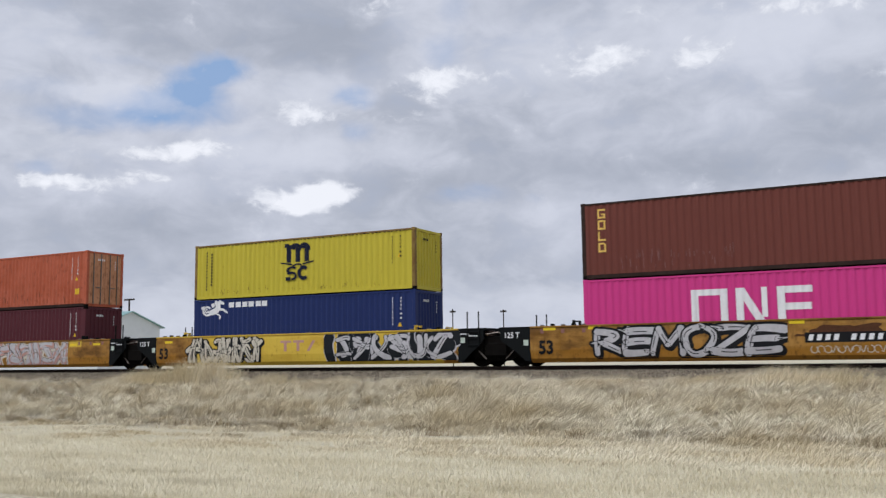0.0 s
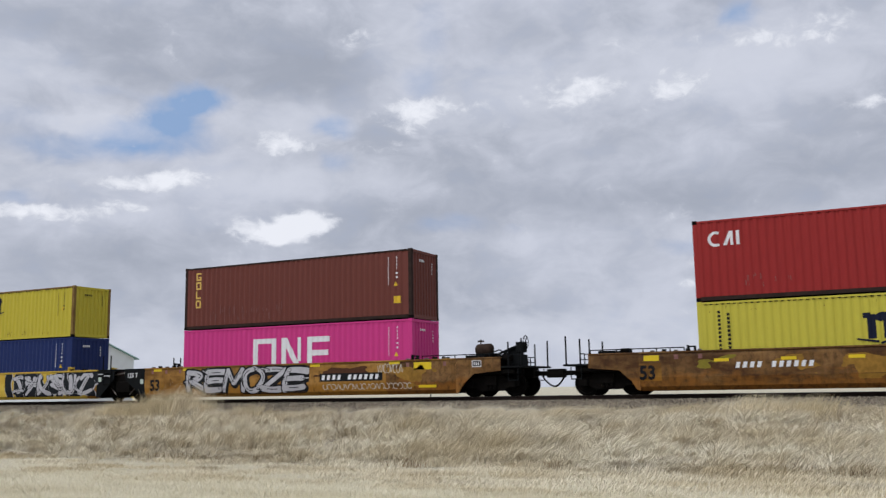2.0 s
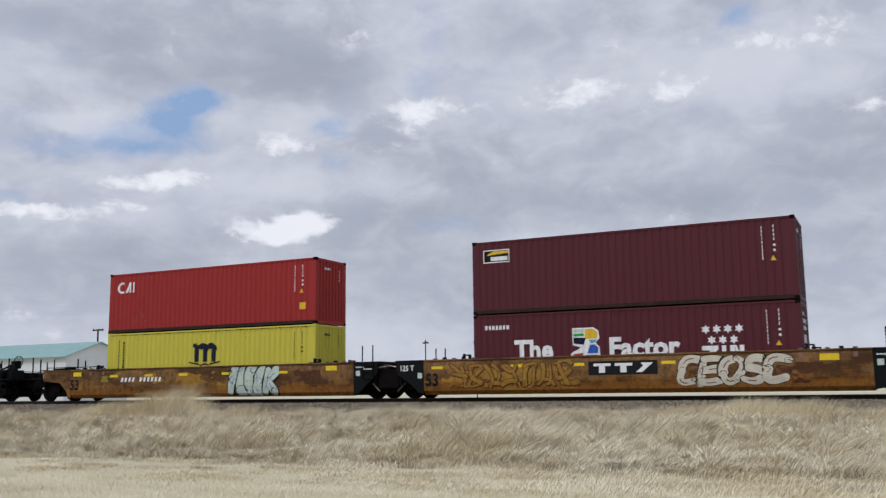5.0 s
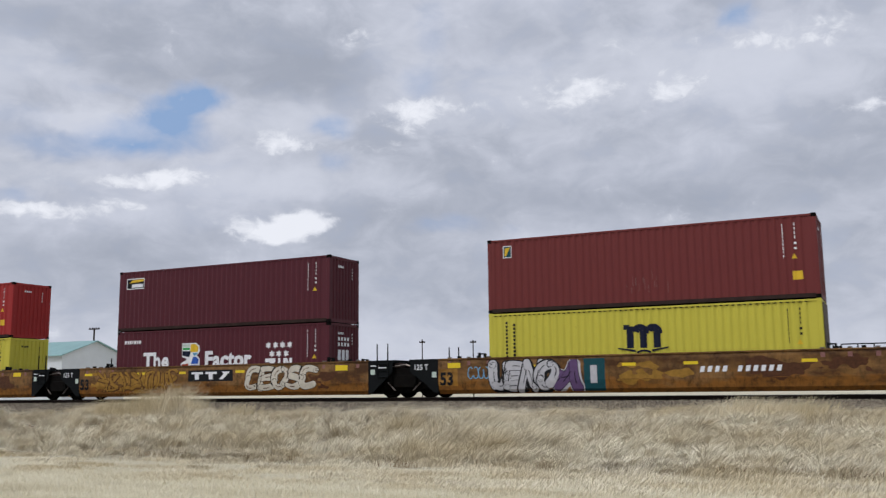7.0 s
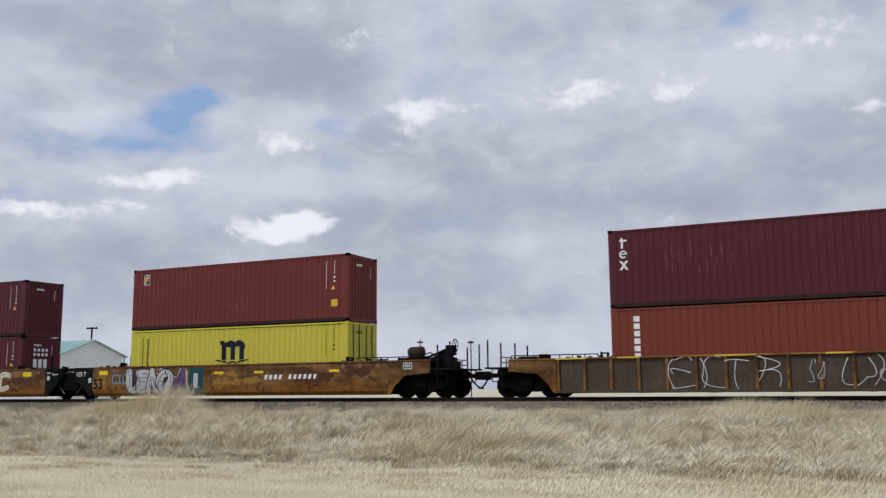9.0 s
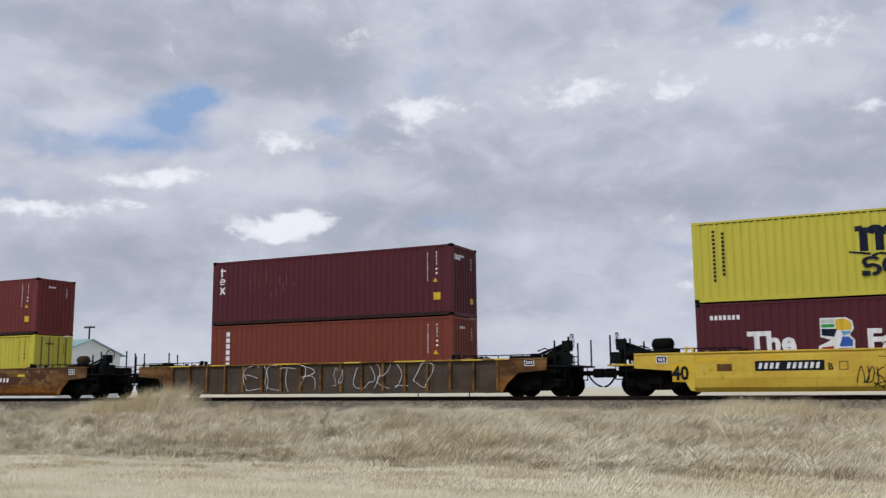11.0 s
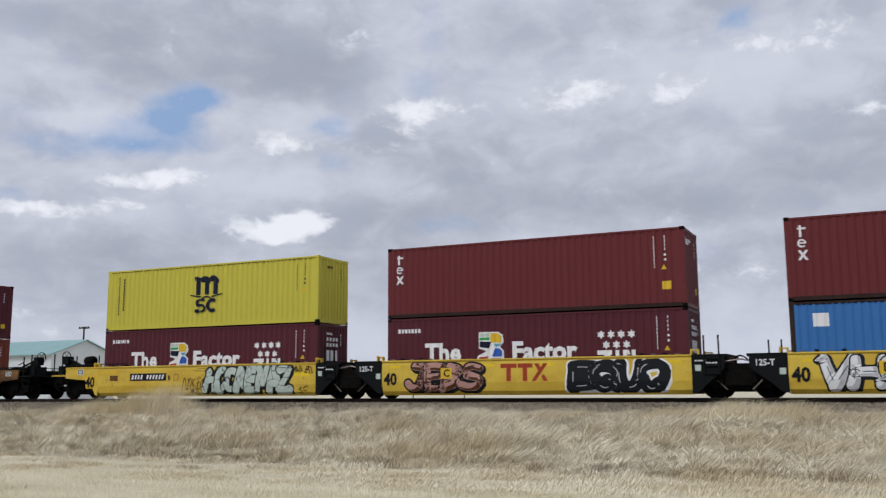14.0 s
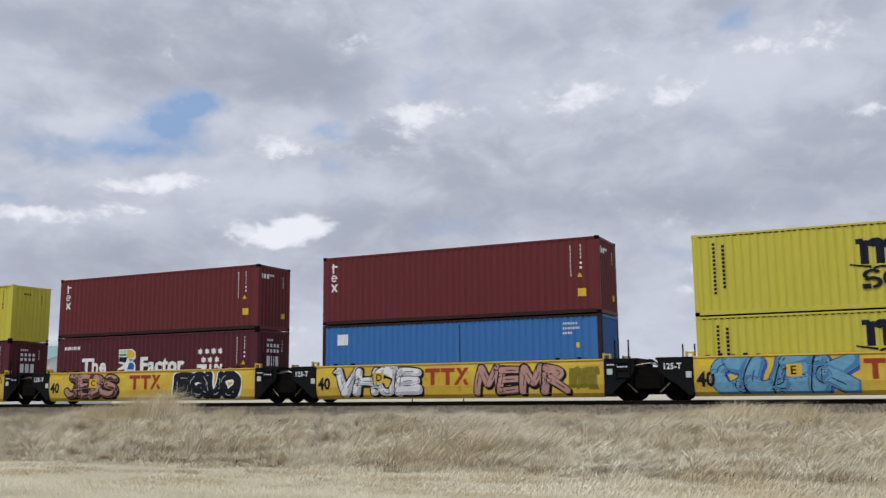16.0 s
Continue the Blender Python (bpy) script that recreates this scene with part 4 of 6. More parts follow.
def brake_stand(car, x, d, tank=True, tank_mat="tank_brown"):
    """Hand brake wheel on its post, with an air tank beside it."""
    st = part("brake_stand", boxed((x - .07, x + .07, -.95, -.7, .9, 2.02), (x - .16, x + .16, -1.0, -.6, 1.7, 2.1), (x - .35, x + .05, -1.1, -.3, 1.2, 1.62), bevel=.015), M["black"], car)
    w = bmesh.new()
    for pts in ring(0, 0, .28, .035, 0, 360, 18):
        vs = [w.verts.new((0, a, b)) for a, b in pts]
        w.faces.new(vs)
        w.faces.new([w.verts.new((.03, a, b)) for a, b in pts])
    for k in range(3):
        a = k * math.pi / 3
        rod(w, (.015, -.26 * math.cos(a), -.26 * math.sin(a)), (.015, .26 * math.cos(a), .26 * math.sin(a)), .012, 5)
    wh = part("brake_wheel", w, M["under"], st)
    wh.location = (x + d * .17, -.8, 2.08)
    part("brake_brace", rods(((x - d * .1, -.82, 1.98), (x - d * 1.15, -.9, 1.58)), ((x - d * .1, -.9, 1.62), (x - d * .75, -.9, 1.2)), r=.05), M["black"], car)
    g = bmesh.new()
    tri = [(x - d * .08, 1.98), (x - d * .08, 1.42), (x - d * 1.0, 1.42), (x - d * .95, 1.6)]
    prism(g, tri if d < 0 else tri[::-1], -.78, -.74)
    bmesh.ops.recalc_face_normals(g, faces=g.faces[:])
    part("brake_gusset", g, M["black"], car)
    part("brake_pipe", rods(((x - d * 1.1, -1.1, 1.72), (x - d * .8, -1.1, 1.82)), ((x - d * .8, -1.1, 1.82), (x - d * .5, -1.1, 1.66)), ((x - d * .5, -1.1, 1.66), (x - d * .45, -1.1, 1.3)), r=.025), M["black"], car)
    part("brake_cylinder", rods(((x - d * .25, -1.15, 1.48), (x - d * .85, -1.15, 1.48)), r=.14, seg=12), M["under"], car)
    px = x - d * (1.62 if tank else 1.3)
    decal("sign_plate", [rect(px - .2, px + .2, 1.16, 1.42)], M["white"], car, -SIDE - .004, False, label="small white-edged plate")
    decal("sign_field", [rect(px - .17, px + .17, 1.19, 1.39)], M["charcoal"], car, -SIDE - .007, False)
    decal("sign_bars", bars(px - .12, 1.23, 3, .05, .12, .04), M["white"], car, -SIDE - .009, False)
    if not tank:
        return
    tk = bmesh.new()
    lathe(tk, [(.02, -.42), (.14, -.4), (.225, -.32), (.225, .32), (.14, .4), (.02, .42)], 16)
    t = part("air_tank", tk, M[tank_mat], car, "dusty brown air tank" if tank_mat == "tank_brown" else "black air tank", smooth=True)
    t.matrix_basis = pose(x - d * 1.55, -.85, 1.86, 0, 0, 68)
    part("tank_bracket", boxed((x - d * 1.55 - .3, x - d * 1.55 + .3, -1.1, -.6, 1.5, 1.68)), M["black"], car)


def coupler(car, x, d):
    b = boxed((min(x, x + d * 1.0), max(x, x + d * 1.0), -.09, .09, .78, .96), (min(x + d * .9, x + d * 1.28), max(x + d * .9, x + d * 1.28), -.2, .18, .7, 1.04), bevel=.03)
    k = part("coupler", b, M["under"], car, "rusty knuckle coupler")
    runs, last = [], None
    for q in range(9):
        p = Vector((x + d * (.78 + .0625 * q), -.4 + .02 * q, .82 - .46 * math.sin(math.pi * q / 16) ** .8))
        if last:
            runs.append((last, p))
        last = p
    part("air_hose", rods(*runs, r=.036), M["under"], k, "hanging black rubber air hose")


def car_end(car, mat, half, d, hi, brake, mate):
    """The outer end over its own truck: skirts, platform, steps, rails, coupler."""
    long_car = half > 7
    out = half + (1.9 if long_car else 2.1)
    axle = half + (1.32 if long_car else 1.42)
    for s in (-1, 1):
        y0, y1 = sorted((s * (SIDE - .06), s * (SIDE - .005)))
        bm = bmesh.new()
        pts = [(half - .02, .16), (half + .12, .2), (half + .3, .5), (half + .75, .9), (out, 1.0), (out, hi - .06), (half - .02, hi - .06)]
        pts = [(d * a, b) for a, b in pts]
        prism(bm, pts if d > 0 else pts[::-1], y0, y1)
        bmesh.ops.recalc_face_normals(bm, faces=bm.faces[:])
        part("end_skirt", bm, mat, car)
        a, b = sorted((d * half, d * out))
        part("skirt_cap", boxed((a, b, min(s * (SIDE - .16), s * (SIDE + .025)), max(s * (SIDE - .16), s * (SIDE + .025)), hi - .06, hi - .002), bevel=.01), mat, car)
        x = d * (out + .5)
        part("end_step", rods(((x - .2, s * 1.42, .62), (x + .2, s * 1.42, .62)), ((x - .2, s * 1.42, .62), (x - .2, s * 1.42, 1.12)), ((x + .2, s * 1.42, .62), (x + .2, s * 1.42, 1.12)), r=.022), M["black"], car)
    a, b = sorted((d * (half + .05), d * (out + .05)))
    part("end_deck", boxed((a, b, -SIDE + .17, SIDE - .17, hi - .14, hi - .02), bevel=.01), M["under"], car)
    a, b = sorted((d * out, d * (out + 1.0)))
    part("end_platform", boxed((a, b, -1.46, 1.46, 1.1, 1.17), bevel=.01), mat if not long_car else M["black"], car)
    part("end_apron", boxed((min(d * (out - .1), d * out), max(d * (out - .1), d * out), -1.4, 1.4, .95, hi - .14)), M["under"], car)
    a, b = sorted((d * (half - .1), d * (out + .9)))
    part("center_sill", boxed((a, b, -.32, .32, .72, 1.1), bevel=.02), M["under"], car)
    part("truck_pan", boxed((d * axle - 1.1, d * axle + 1.1, -1.38, 1.38, .86, 1.06), bevel=.03), M["under"], car)
    bogie(car, d * axle)
    coupler(car, d * (mate - 1.28), d)
    x = d * (out + .32)
    part("grab_rail", rods(((x, -1.42, 1.55), (x, 1.42, 1.55)), ((x, -1.42, 1.34), (x, 1.42, 1.34)), *[((x, y, 1.14), (x, y, 1.55)) for y in (-1.42, -.9, -.35, .35, .9, 1.42)], r=.022), M["black"], car)
    poles(car, x, 1.14, [(0, -1.44, 2.1), (d * .55, -1.44, 2.22), (0, 1.44, 2.1), (d * .55, 1.44, 2.22)], .034)
    lo, hi2 = sorted((d * (half - 1.6), d * (out - .05)))
    part("walkway_rail", rods(((lo, -1.32, hi + .13), (hi2, -1.32, hi + .13)), *[((lo + (hi2 - lo) * k / 7, -1.32, hi - .04), (lo + (hi2 - lo) * k / 7, -1.32, hi + .13)) for k in range(8)], r=.022), M["black"], car)
    lo = min(d * (half + .2), d * (out - .2))
    part("deck_box", boxed((lo + .1, lo + .8, -1.2, -.2, hi - .02, hi + .1), bevel=.01), M["black"], car)
    part("deck_valve", boxed((lo + .95, lo + 1.3, -1.25, -.8, hi - .02, hi + .17), bevel=.03), M["under"], car)
    if brake:
        brake_stand(car, d * (out + .62), d, brake != "plain", "tank_brown" if long_car else "under")


def joint_end(car, half, reach, d, hi, truck, lettered, words):
    """The inner end over a shared truck: black sloping panel, arm, ladder."""
    tip = reach - (.45 if d > 0 else .32)
    for s in (-1, 1):
        y0, y1 = sorted((s * (SIDE - .06), s * (SIDE - .005)))
        bm = bmesh.new()
        pts = [(half, .18), (half + .22, .22), (half + .55, .52), (tip - .1, .95), (tip, 1.08), (tip, hi - .1), (half, hi - .06)]
        pts = [(d * a, b) for a, b in pts]
        prism(bm, pts if d > 0 else pts[::-1], y0, y1)
        bmesh.ops.recalc_face_normals(bm, faces=bm.faces[:])
        part("end_skirt", bm, M["black"], car, "black painted end panel")
    a, b = sorted((d * half, d * (tip + .08)))
    part("end_deck", boxed((a, b, -SIDE + .07, SIDE - .07, hi - .1, hi + .0), bevel=.01), M["black"], car)
    part("joint_wall", boxed((min(d * (tip - .2), d * (tip - .1)), max(d * (tip - .2), d * (tip - .1)), -1.4, 1.4, .55, hi - .1)), M["under"], car)
    a, b = sorted((d * half, d * (reach + (.45 if truck else -.02))))
    part("joint_arm", boxed((a, b, -.5, .5, .55, 1.2), bevel=.04), M["under"], car)
    x = d * (half + .45)
    top = hi + .66
    if d > 0:
        runs = [((x, -1.53, .8), (x, -1.53, top)), ((x + .5, -1.53, .8), (x + .5, -1.53, top))] + [((x, -1.53, z), (x + .5, -1.53, z)) for z in (.85, 1.12, 1.38)]
    else:
        runs = [((x, 1.4, .9), (x, 1.4, top - .08)), ((x - .45, 1.4, .9), (x - .45, 1.4, top - .08)), ((x, 1.4, 1.2), (x - .45, 1.4, 1.2))]
    part("ladder", rods(*runs, r=.03), M["black"], car)
    if d > 0:
        run, last = [], None
        for q in range(7):
            p = Vector((reach - .3 + q * .1, -.95, hi - .25 + .2 * math.sin(math.pi * q / 6)))
            if last:
                run.append((last, p))
            last = p
        part("air_hose", rods(*run, r=.03), M["black"], car)
        part("side_bearing", boxed((reach - .75, reach + .75, -1.3, -.75, .86, 1.2), bevel=.04), M["under"], car)
        part("side_bearing", boxed((reach - .75, reach + .75, .75, 1.3, .86, 1.2), bevel=.04), M["under"], car)
        for k in (-1, 1):
            part("brake_lever", rods(((reach + k * .75, -1.3, .62), (reach + k * .42, -1.32, .3)), r=.026), M["steel"], car)
        decal("route_plate", [rect(half + .12, half + .32, .95, 1.16)], M["green_spray"], car, -SIDE - .001, False)
        decal("stencil_bars", bars(half + .12, 1.28, 4, .07, .05, .03) + bars(half + .5, 1.2, 4, .07, .05, .03), M["white"], car, -SIDE - .001, False)
    if lettered:
        decal("lettering", text_polys(words, .3, -tip + .18, hi - .42, .9), M["white"], car, -SIDE - .001, False, label="white lettering " + words)
        decal("route_plate", [rect(-half - .28, -half - .08, .8, 1.02)], M["green_spray"], car, -SIDE - .001, False)
    if truck:
        # block added in place of dark truck gear, keeps light from showing through
        part("bolster_cover", boxed((d * reach - .95, d * reach + .95, -1.28, 1.28, .56, 1.2), (d * reach - .5, d * reach + .5, -1.34, -1.2, .4, .95), bevel=.05), M["under"], car)
        part("equalizer_pipe", rods(((d * reach - .5, -1.36, 1.26), (d * reach + .1, -1.36, 1.34)), ((d * reach + .1, -1.36, 1.34), (d * reach + .55, -1.36, 1.22)), r=.03), M["steel"], car)
        part("valve_box", boxed((d * reach - .55, d * reach - .2, -1.2, -.8, 1.18, 1.42), bevel=.03), M["dark_steel"], car)
        bogie(car, d * reach)


def contour(name, field, x0, z0, step, level, mat, car, y):
    """A connected flat shape where the field is under the level."""
    nz, nx = field.shape
    bm, made = bmesh.new(), {}

    def vert(key, x, z):
        if key not in made:
            made[key] = bm.verts.new((x0 + x * step, y + side_lean(z0 + z * step), z0 + z * step))
        return made[key]

    inside = field < level
    for j, i in zip(*np.nonzero(inside[:-1, :-1] | inside[1:, :-1] | inside[:-1, 1:] | inside[1:, 1:])):
        ring_pts = ((i, j), (i + 1, j), (i + 1, j + 1), (i, j + 1))
        pts = []
        for k in range(4):
            (a, b), (c, e) = ring_pts[k], ring_pts[(k + 1) % 4]
            va, vb = field[b, a] - level, field[e, c] - level
            if va < 0:
                pts.append(vert((a, b), a, b))
            if (va < 0) != (vb < 0):
                t = va / (va - vb)
                pts.append(vert((min(a, c), min(b, e), max(a, c), max(b, e)), a + (c - a) * t, b + (e - b) * t))
        if len(pts) > 2:
            bm.faces.new(pts)
    return part(name, bm, mat, car)


# the strokes of sprayed letters in a box from -1 to 1: start, pull, end
STROKES = {
    "A": "-.8,-1 -.5,.2 0,1;0,1 .5,.2 .8,-1;-.5,-.35 0,-.3 .5,-.35", "B": "-.7,1 -.75,0 -.7,-1;-.7,.95 1.3,.7 -.5,.05;-.5,.05 1.5,-.4 -.7,-.95",
    "C": ".75,.75 -1.1,1.4 -.7,0;-.7,0 -1.0,-1.4 .75,-.7", "D": "-.7,1 -.75,0 -.7,-1;-.7,.95 1.7,.2 -.7,-.95", "E": "-.7,1 -.8,0 -.7,-1;-.7,.9 0,1 .8,.85;-.7,0 0,.1 .6,.05;-.7,-.9 0,-1 .85,-.8",
    "F": "-.7,1 -.75,0 -.6,-1;-.7,.9 0,1.1 .85,.8;-.7,.1 0,.15 .6,.05", "H": "-.75,1 -.7,0 -.75,-1;.75,1 .7,0 .75,-1;-.7,0 0,.15 .7,0", "J": ".5,1 .6,0 .3,-.6;.3,-.6 -.2,-1.3 -.8,-.5;-.3,1 .4,1 .9,.9",
    "K": "-.7,1 -.7,0 -.7,-1;.8,1 .1,.4 -.5,0;-.5,0 .2,-.4 .9,-1", "L": "-.6,1 -.7,0 -.6,-.9;-.6,-.9 .1,-1 .8,-.75", "M": "-.85,-1 -.8,0 -.6,1;-.6,1 -.3,.3 0,-.3;0,-.3 .3,.3 .6,1;.6,1 .8,0 .85,-1",
    "N": "-.75,-1 -.7,0 -.7,1;-.7,1 0,0 .7,-1;.7,-1 .7,0 .75,1", "O": "0,1 -1.3,.9 -.7,-.3;-.7,-.3 -.2,-1.5 .5,-.7;.5,-.7 1.2,.6 0,1", "Q": "0,.9 -1.3,.9 -.7,-.3;-.7,-.3 -.2,-1.4 .5,-.6;.5,-.6 1.2,.6 0,.9;.1,-.3 .5,-.7 .9,-1",
    "R": "-.7,1 -.7,0 -.75,-1;-.7,.95 1.4,.7 -.5,0;-.4,0 .2,-.4 .85,-1", "S": ".7,.8 -.9,1.4 -.5,.2;-.5,.2 1.4,-.1 .5,-.8;.5,-.8 .1,-1.1 -.8,-.75", "T": "-.85,.85 0,1 .85,.85;0,.9 .05,0 -.05,-1",
    "U": "-.7,1 -.8,-.3 -.4,-.8;-.4,-.8 .4,-1.3 .65,-.3;.65,-.3 .75,.4 .7,1", "V": "-.85,1 -.4,0 0,-1;0,-1 .4,0 .85,1", "X": "-.8,1 0,0 .8,-1;.8,1 0,0 -.8,-1", "Z": "-.8,.85 0,1 .8,.85;.8,.85 0,0 -.8,-.8;-.8,-.8 0,-1 .85,-.85"}


def letter_strokes(letter):
    return [[tuple(float(v) for v in p.split(",")) for p in st.split()] for st in STROKES[letter].split(";")]


def worn_patch(car, seed, x0, x1, z0, z1, mat, cover=.0, lift=.0012):
    """Ragged patches where the top coat has gone and older paint shows."""
    step = .05
    nx, nz = int((x1 - x0) / step), int((z1 - z0) / step)
    field = np.empty((nz, nx))
    for j in range(nz):
        for i in range(nx):
            x, z = x0 + i * step, z0 + j * step
            rim = min(1.0, 3 * i / nx, 3 * (nx - 1 - i) / nx, 4 * j / nz, 4 * (nz - 1 - j) / nz)
            field[j, i] = .45 - rim * .5 - cover - .9 * noise.noise((x * .9, z * 2.2, seed)) - .45 * noise.noise((x * 3.1, z * 5.5, seed + 9))
    contour("worn_patch", field, x0, z0, step, 0, M[mat], car, -SIDE - lift)


def spray(car, seed, x0, x1, z0, z1, fill, edge, letters, shade=None, thick=.17, drop=.06, rim=.05, round_=.5, second=None, lift=0.0, word=None):
    """Swelling sprayed forms in a row: outline with a cast shadow, fill, inner lines."""
    rng = random.Random(seed)
    step = .03
    nx, nz = int((x1 - x0 + .5) / step), int((z1 - z0 + .1) / step)
    gx, gz = np.meshgrid(x0 - .25 + np.arange(nx) * step, z0 - .03 + np.arange(nz) * step)
    field, whole = np.full(gx.shape, 9.0), np.full(gx.shape, 9.0)
    letters = len(word) if word else letters
    w = (x1 - x0) / letters
    lines = []
    ways = [((-.8, 1), (-.7, -1)), ((.7, 1), (.8, -1)), ((-.8, 0), (.7, .1)), ((-.7, 1), (.7, -1)), ((-.8, .8), (.8, .9)), ((-.7, -.9), (.9, -.8)), ((-.9, -1), (.6, .9)), ((0, 1), (.1, -1))]
    for k in range(letters):
        cx, cz = x0 + (k + .5) * w, (z0 + z1) / 2
        hh, hw = (z1 - z0) / 2 * (.78 if word else .84) * rng.uniform(.86, 1.08), w * (.58 if word else .5)
        slant = rng.uniform(-.28, .28)
        n_stroke = 0
        jit = lambda s: rng.uniform(-s, s)
        if word:
            strokes = letter_strokes(word[k])
            for spur in range(2):
                u, v = rng.choice(strokes)[rng.choice((0, 2))]
                strokes.append([(u, v), (u * 1.15 + jit(.3), v * 1.05), (u * 1.3 + jit(.5), v * 1.1 + jit(.35))])
            slant = .18 + slant * .7
        else:
            strokes = [((ax + jit(.25), az + jit(.15)), ((ax + bx) / 2 + jit(round_), (az + bz) / 2 + jit(round_)), (bx + jit(.25), bz + jit(.15))) for (ax, az), (bx, bz) in rng.sample(ways, 3 if rng.random() < .6 else 4)]
        for stroke_pts in strokes:
            a, m, b = [np.array((cx + (u + jit(.06)) * hw, cz + (v + jit(.05)) * hh)) for u, v in stroke_pts]
            a, b, m = [v + np.array(((v[1] - cz) * slant, 0)) for v in (a, b, m)]
            r0, r1 = (thick * rng.uniform(.5, .75), thick * rng.uniform(.45, .85)) if word else (thick * rng.uniform(.35, .75), thick * rng.uniform(.3, .85))
            if word and len(strokes) - n_stroke <= 2:
                r0, r1 = thick * .4, thick * .08
            last, stroke = None, np.full(gx.shape, 9.0)
            for q in range(8):
                t = q / 7
                p = a * (1 - t) ** 2 + m * 2 * t * (1 - t) + b * t ** 2
                if last is not None:
                    dv = p - last
                    u = np.clip(((gx - last[0]) * dv[0] + (gz - last[1]) * dv[1]) / max(dv @ dv, 1e-6), 0, 1)
                    rad = r0 + (r1 - r0) * (t - (1 - u) / 7)
                    stroke = np.minimum(stroke, np.hypot(gx - last[0] - u * dv[0], gz - last[1] - u * dv[1]) - rad)
                last = p
            cut = .055 if n_stroke == 0 else .026
            field = np.minimum(np.maximum(field, cut - stroke), stroke)
            whole = np.minimum(whole, stroke)
            n_stroke += 1
            lines.append((a, m, b))
    nd = max(1, round(drop / step))
    shadow = whole.copy()
    shadow[:-nd or None, nd:] = np.minimum(shadow[:-nd or None, nd:], whole[nd:, :-nd])
    y = -SIDE - lift
    contour("sprayed_outline", shadow, x0 - .25, z0 - .03, step, rim, M[edge], car, y - .003)
    if edge not in ("ink", "charcoal") and shade:
        contour("sprayed_rim", field, x0 - .25, z0 - .03, step, .02, M["ink"], car, y - .0045)
    contour("sprayed_fill", field, x0 - .25, z0 - .03, step, 0, M[fill], car, y - .006)
    if second:
        away = np.full(gx.shape, 9.0)
        away[3:, :-3] = field[:-3, 3:]
        contour("sprayed_tone", np.maximum(field + .012, -.03 - away + .03 * np.sin(gx * 5 + gz * 3)), x0 - .25, z0 - .03, step, 0, M[second], car, y - .008)
    if shade:
        polys = []
        for a, m, b in lines:
            if rng.random() < .8:
                o, last = np.array((rng.uniform(-.05, .05), rng.uniform(-.03, .03))), None
                for q in range(2, 7):
                    t = q / 8
                    p = a * (1 - t) ** 2 + m * 2 * t * (1 - t) + b * t ** 2 + o
                    if last is not None:
                        nr = np.array((-(p - last)[1], (p - last)[0]))
                        nr = nr / max(np.hypot(*nr), 1e-6) * .016
                        polys.append([tuple(v) for v in (last - nr, p - nr, p + nr, last + nr)])
                    last = p
        decal("sprayed_line", [[(x, min(max(z, z0), z1)) for x, z in p] for p in polys], M[shade], car, y - .011, False, .00002)


def scribble(car, seed, x0, x1, z0, z1, mat, count, width=.02):
    """Thin looping spray lines that run on from one to the next."""
    rng = random.Random(seed)
    polys, last = [], None
    w = (x1 - x0) / count
    for k in range(count):
        cx, cz, r = x0 + (k + .5) * w, (z0 + z1) / 2, (z1 - z0) / 2
        kind, a0 = rng.choice((0, 0, 2)), rng.uniform(0, 6.28)
        prev = None
        for q in range(13):
            t = q / 12
            if kind == 0:
                p = Vector((cx + w * .5 * math.cos(a0 + t * 5), cz + r * .9 * math.sin(a0 + t * 5)))
            elif kind == 1:
                p = Vector((cx + w * .4 * math.sin(t * 6.28), cz + r * (1 - 2 * t) * .95))
            elif kind == 2:
                p = Vector((cx + w * (t - .5), cz + r * .8 * math.cos(a0 + t * 7)))
            else:
                p = Vector((cx + w * .25 * (1 - t), cz - r + 2 * r * t * .95))
            if prev is not None and (p - prev).length > .004:
                nr = Vector((-(p - prev).y, (p - prev).x)).normalized() * width
                polys.append([tuple(v) for v in (prev - nr, p - nr, p + nr, prev + nr)])
            prev = p
    decal("sprayed_line", polys, M[mat], car, -SIDE - .004, False, .00002)


def line_tag(car, seed, word, x0, x1, z0, z1, mat, width=.016):
    """Large letters drawn with one thin sprayed line each."""
    rng = random.Random(seed)
    polys, w = [], (x1 - x0) / len(word)
    for k, letter in enumerate(word):
        cx, cz, slant = x0 + (k + .5) * w, (z0 + z1) / 2 + rng.uniform(-.05, .05), rng.uniform(-.1, .25)
        for stroke in letter_strokes(letter):
            a, m, b = [Vector((cx + (u + rng.uniform(-.12, .12)) * w * .48 + v * slant * .3, cz + v * (z1 - z0) * .5)) for u, v in stroke]
            m = m + Vector((rng.choice((-1, 1)) * rng.uniform(.5, 1.3) * w * .5, rng.uniform(-.5, .5) * (z1 - z0)))
            prev = None
            for q in range(15):
                t = q / 14
                p = a * (1 - t) ** 2 + m * 2 * t * (1 - t) + b * t ** 2
                if prev is not None and (p - prev).length > .004:
                    nr = Vector((-(p - prev).y, (p - prev).x)).normalized() * width
                    polys.append([(v.x, min(max(v.y, z0 - .05), z1 + .05)) for v in (prev - nr, p - nr, p + nr, prev + nr)])
                prev = p
    decal("sprayed_line", polys, M[mat], car, -SIDE - .004, False, .00002)


